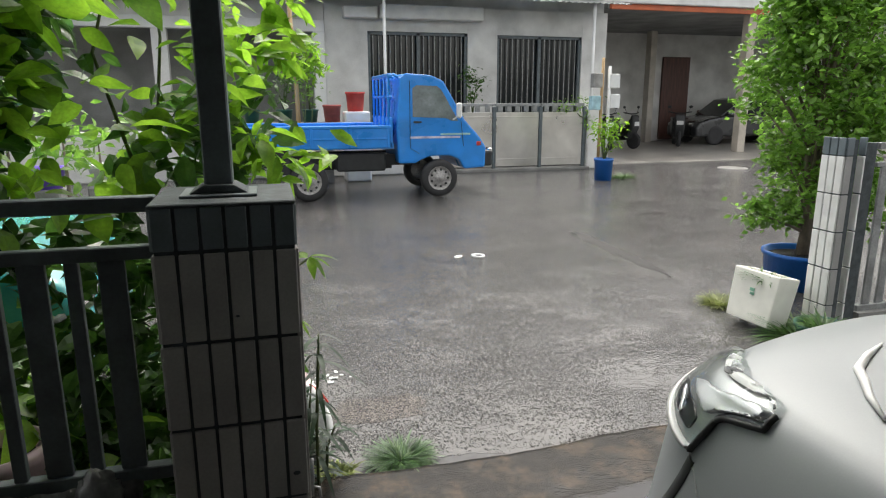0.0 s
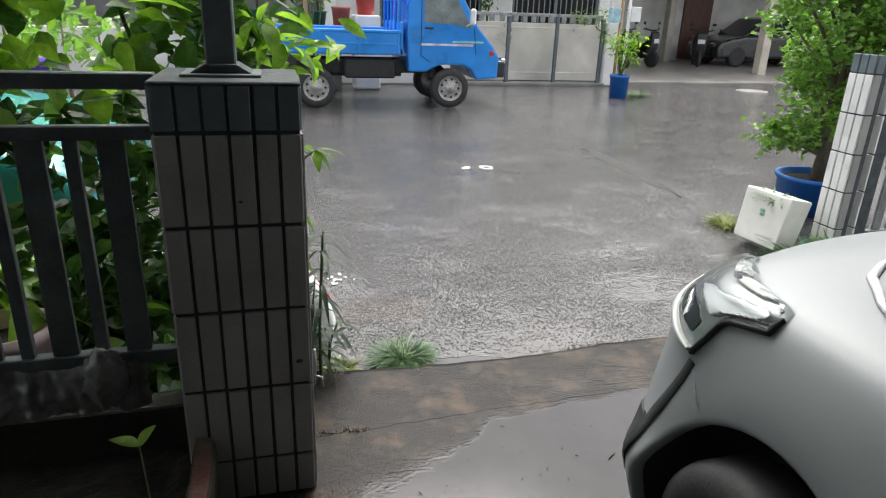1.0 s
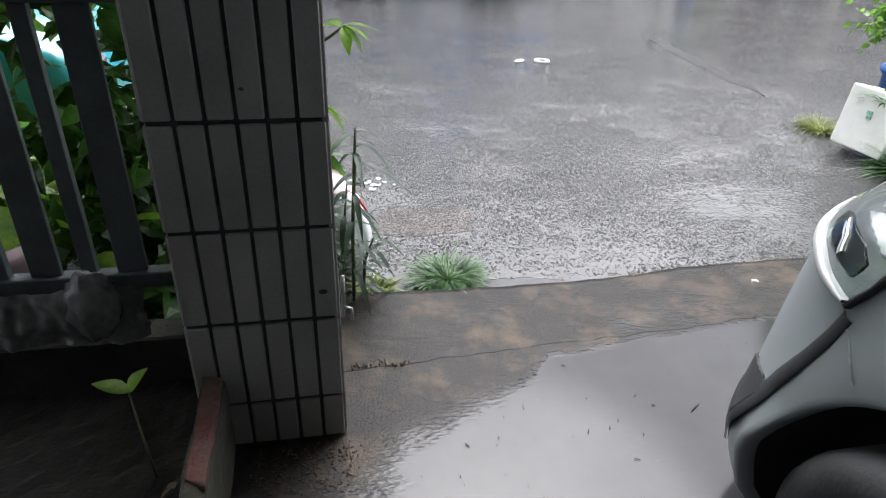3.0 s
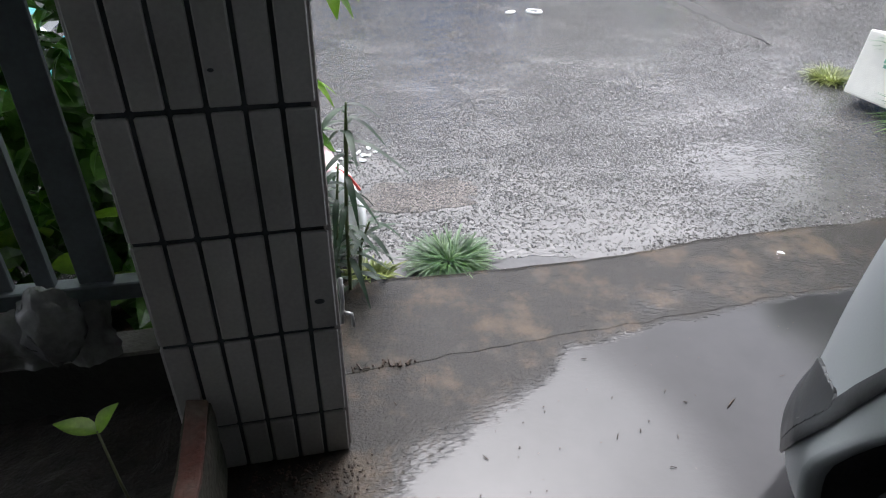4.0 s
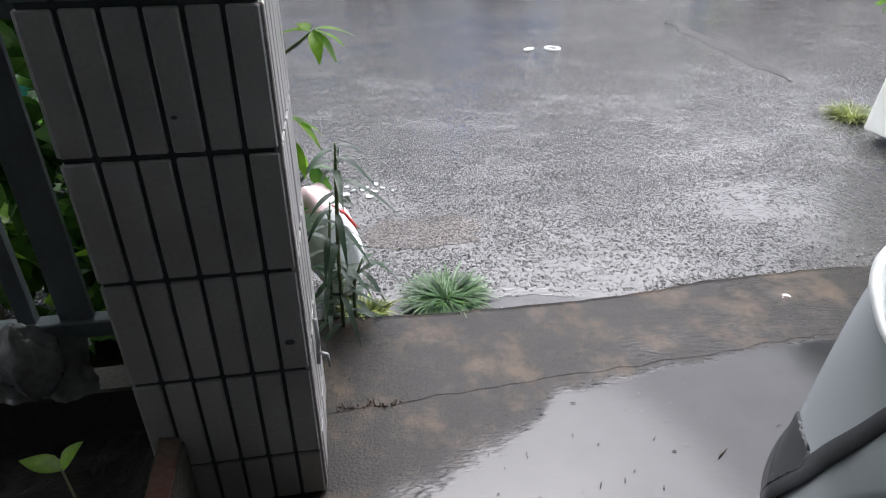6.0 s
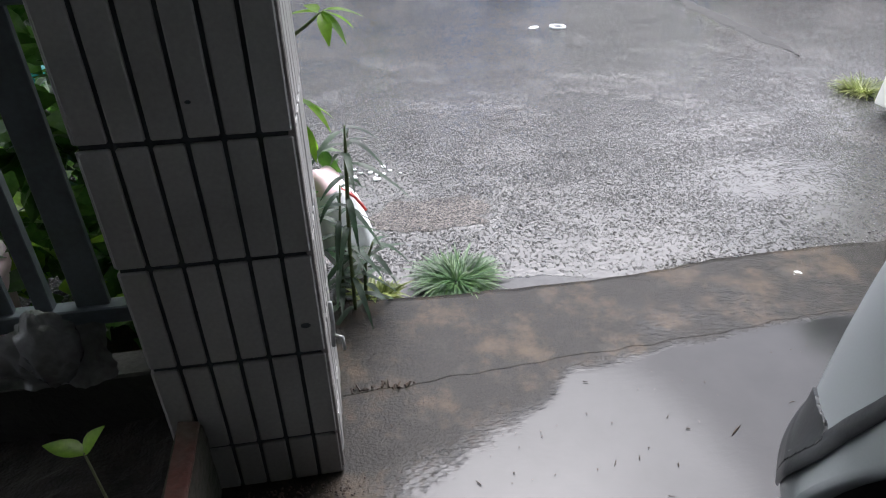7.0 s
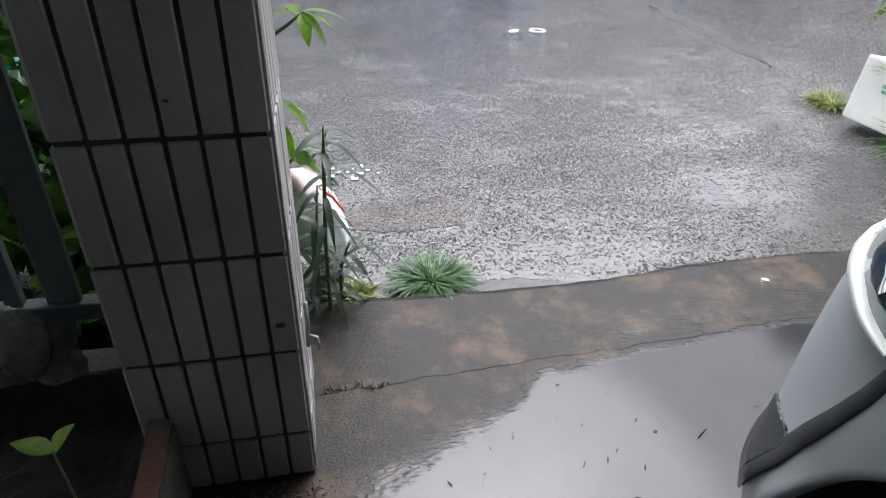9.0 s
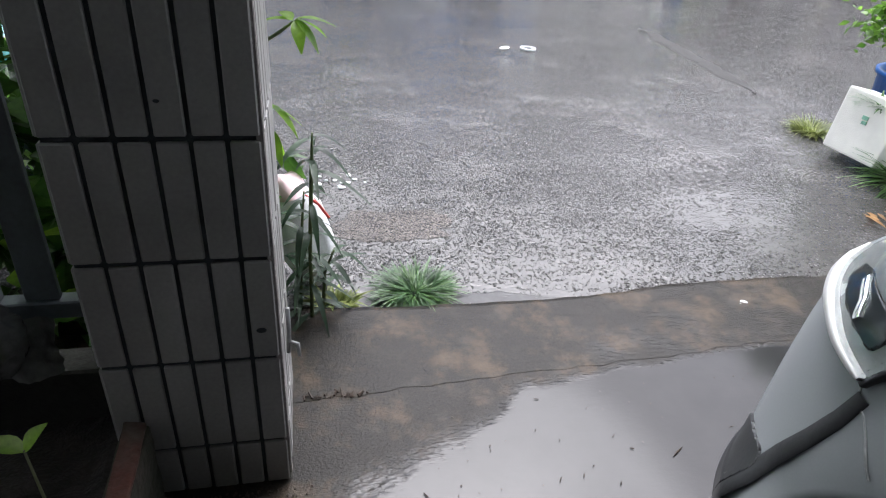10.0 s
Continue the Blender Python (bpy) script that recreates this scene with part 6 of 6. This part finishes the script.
scooter("motor_scooter", "dark motor scooter in the shade of the carport", (9.2, 15.6, 0.035), -85, BLACK_TRIM)

DARK_PAINT = mat("dark_grey_car_paint", (0.05, 0.052, 0.055), 0.3, metal=0.4, var=0.06, scale=3, fine=200, bump=0.01, coat=0.5)


def saloon(label, at, rz, paint, glass, mirror):
    ob = thing("parked_car", label, "car", at, rz)
    bm = bmesh.new()
    prism(bm, [(0.02, 0.25), (0.0, 0.52), (0.10, 0.70), (0.40, 0.80), (0.95, 0.90), (3.9, 0.95), (4.15, 0.75), (4.15, 0.28)], "y", 0, 1.6)
    part("body", soften(bm, 0.09, 4, 15), paint, ob, smooth=True)
    bm = bmesh.new()
    prism(bm, [(0.9, 0.88), (1.65, 1.40), (2.0, 1.46), (3.0, 1.44), (3.8, 0.92)], "y", 0.12, 1.48)
    part("cabin", soften(bm, 0.05, 2, 15), glass, ob, "dark glazed cabin")
    for y in (0.0, 1.6):
        part("mirror", boxed(1.15, 1.30, y - 0.10, y + 0.06, 0.93, 1.05, bevel=0.03), mirror, ob, "wing mirror")
        part("headlight", boxed(0.0, 0.14, abs(y - 0.25), abs(y - 0.25) + 0.2, 0.56, 0.67, bevel=0.03), CHROME, ob, "bright headlight")
    for x in (0.72, 3.35):
        for y in (0.08, 1.52):
            part("wheel", lathe(bmesh.new(), [(0.001, -0.09), (0.19, -0.09), (0.26, -0.10), (0.30, -0.06), (0.30, 0.06), (0.26, 0.10), (0.19, 0.09), (0.001, 0.09)], 24, Matrix.Translation((x, y, 0.30)) @ Matrix.Rotation(radians(90), 4, "X")), RUBBER, ob, smooth=True)
    return ob


saloon("dark grey car parked inside the shaded carport", (12.95, 16.1, 0.035), 0, DARK_PAINT, DARK_GLASS, CHROME)
saloon("glossy teal car parked behind the vine", (-0.86, 3.0, -0.03), 180, TEAL, DARK_GLASS, TEAL)

# ---- pots and clutter across the street ----
pot("blue_pot", "bright blue plastic pot on the wet street", (5.88, 9.05, 0.0), 0.17, 0.15, 0.40, BLUE_PLASTIC)
shrub("potted_shrub", "bright green drooping shrub in the blue pot", (5.88, 9.05, 0.34), [((0.0, 0, 0.55), 0.20, 1.0), ((0.14, 0, 0.35), 0.16, 1.1), ((-0.10, 0.05, 0.6), 0.15, 0.9), ((0.2, 0.0, 0.62), 0.12, 0.9)], 26, 0.09, 0.035, LEAF_BRIGHT, 61, 0.5)
post2 = thing("letterbox_post", "pair of pale sticks carrying pale letterboxes", "letterbox", (6.15, 9.7, 0.0))
part("stick", tube(bmesh.new(), [(-0.04, 0, -0.02), (-0.02, 0, 2.2)], 0.03, 8), BAMBOO, post2, smooth=True)
part("stick", tube(bmesh.new(), [(0.14, 0, -0.02), (0.12, 0, 2.05)], 0.03, 8), WHITE_PAINT, post2, smooth=True)
for dx, z, mt in ((-0.16, 1.25, mat("pale_blue_plastic", (0.35, 0.55, 0.62), 0.4)), (0.24, 1.28, WHITE_PAINT), (0.22, 1.65, WHITE_PAINT), (-0.14, 1.66, KERB_LIP)):
    part("letterbox", boxed(dx - 0.10, dx + 0.10, -0.05, 0.06, z, z + 0.26, bevel=0.01), mt, post2)
pot("bucket", "red plastic bucket among the pots", (1.55, 10.3, 1.24), 0.17, 0.14, 0.34, RED_PLASTIC, "bucket")
pot("bucket", "faded red plastic bucket among the pots", (1.12, 10.2, 1.06), 0.16, 0.13, 0.30, mat("faded_red_plastic", (0.5, 0.13, 0.10), 0.5), "bucket")
solo("storage_box", boxed(1.33, 1.78, 10.05, 10.5, 0.0, 1.24, bevel=0.03, seg=2), WHITE_PAINT, "white plastic storage box holding a bucket", "box")
bench = thing("bench", "low cement bench carrying potted plants", "bench", (0, 10.2, 0))
part("seat", boxed(-1.2, 1.28, -0.2, 0.2, 0.93, 1.06, bevel=0.01), CEMENT, bench)
for x in (-1.0, 0.9):
    part("leg", boxed(x, x + 0.2, -0.15, 0.15, 0.0, 0.93), CEMENT, bench)
for i, (x, z) in enumerate(((-0.8, 1.06), (-0.25, 1.06), (0.30, 1.06), (0.74, 1.06))):
    pot("flower_pot", "dark plastic pot on the cement bench", (x, 10.2, z), 0.14, 0.11, 0.22, GREEN_PLASTIC, group="pots on the bench")
    rr = random.Random(70 + i)
    shrub("potted_shrub", "leafy green shrub potted on the bench", (x, 10.2, z + 0.19), [((rr.uniform(-0.1, 0.1), 0, 0.35), 0.24, 1.0), ((rr.uniform(-0.2, 0.2), 0.05, 0.62), 0.2, 1.0), ((rr.uniform(-0.2, 0.2), 0, 0.95), 0.16, 1.0)], 24, 0.10, 0.04, LEAF_TREE if i % 2 else LEAF_DEEP, 80 + i, 0.5, group="shrubs on the bench")
solo("bamboo_pole", tube(bmesh.new(), [(0.52, 9.7, -0.02), (0.50, 9.7, 1.6), (0.42, 9.7, 3.6)], [0.04, 0.037, 0.03], 10), BAMBOO, "upright dry bamboo pole behind the truck", "pole", smooth=True)
shrub("sapling", "bright green sapling tied to the bamboo pole", (0.62, 9.62, 0.0), [((0.05, 0, 2.25), 0.22, 0.8), ((-0.1, 0, 1.95), 0.2, 0.8), ((0.2, 0, 2.0), 0.18, 0.8)], 26, 0.14, 0.05, LEAF_BRIGHT, 91, 1.0)
pot("flower_pot", "dark pot by the grey house wall", (4.6, 12.9, 0.9), 0.16, 0.12, 0.25, GREEN_PLASTIC)
solo("plant_stand", boxed(4.38, 4.82, 12.7, 13.1, 0, 0.9, bevel=0.02), CEMENT, "plain cement stand under a pot", "stand")
shrub("potted_shrub", "dusty grey-green shrub by the house wall", (4.6, 12.9, 1.12), [((0, 0, 0.4), 0.24, 1.0), ((0.1, 0, 0.75), 0.2, 1.0), ((-0.12, 0, 0.9), 0.16, 1.0)], 24, 0.10, 0.04, LEAF_DEEP, 93, 0.5)
shrub("hanging_weeds", "trailing weeds on the grey gatepost wall", (6.3, 11.12, 1.2), [((0, 0, 0.08), 0.2, 0.7), ((-0.3, 0, 0.1), 0.18, 0.6), ((0.35, 0, 0.15), 0.22, 0.9), ((0.3, -0.16, -0.2), 0.14, 1.2)], 20, 0.08, 0.025, LEAF_TREE, 95, 0.2)
for i, (x, y, mt, lab) in enumerate(((-2.9, 6.0, RED_PLASTIC, "red plastic basin beyond the bushes"), (-2.3, 5.9, mat("violet_plastic", (0.16, 0.08, 0.55), 0.4), "violet plastic basin beyond the bushes"), (-1.7, 6.1, WHITE_PAINT, "white plastic basin beyond the bushes"))):
    solo("basin_stand", boxed(x - 0.2, x + 0.2, y - 0.2, y + 0.2, 0, 0.55, bevel=0.02), CEMENT, "plain cement block under a basin", "block")
    pot("basin", lab, (x, y, 0.55), 0.22, 0.17, 0.22, mt, "basin")
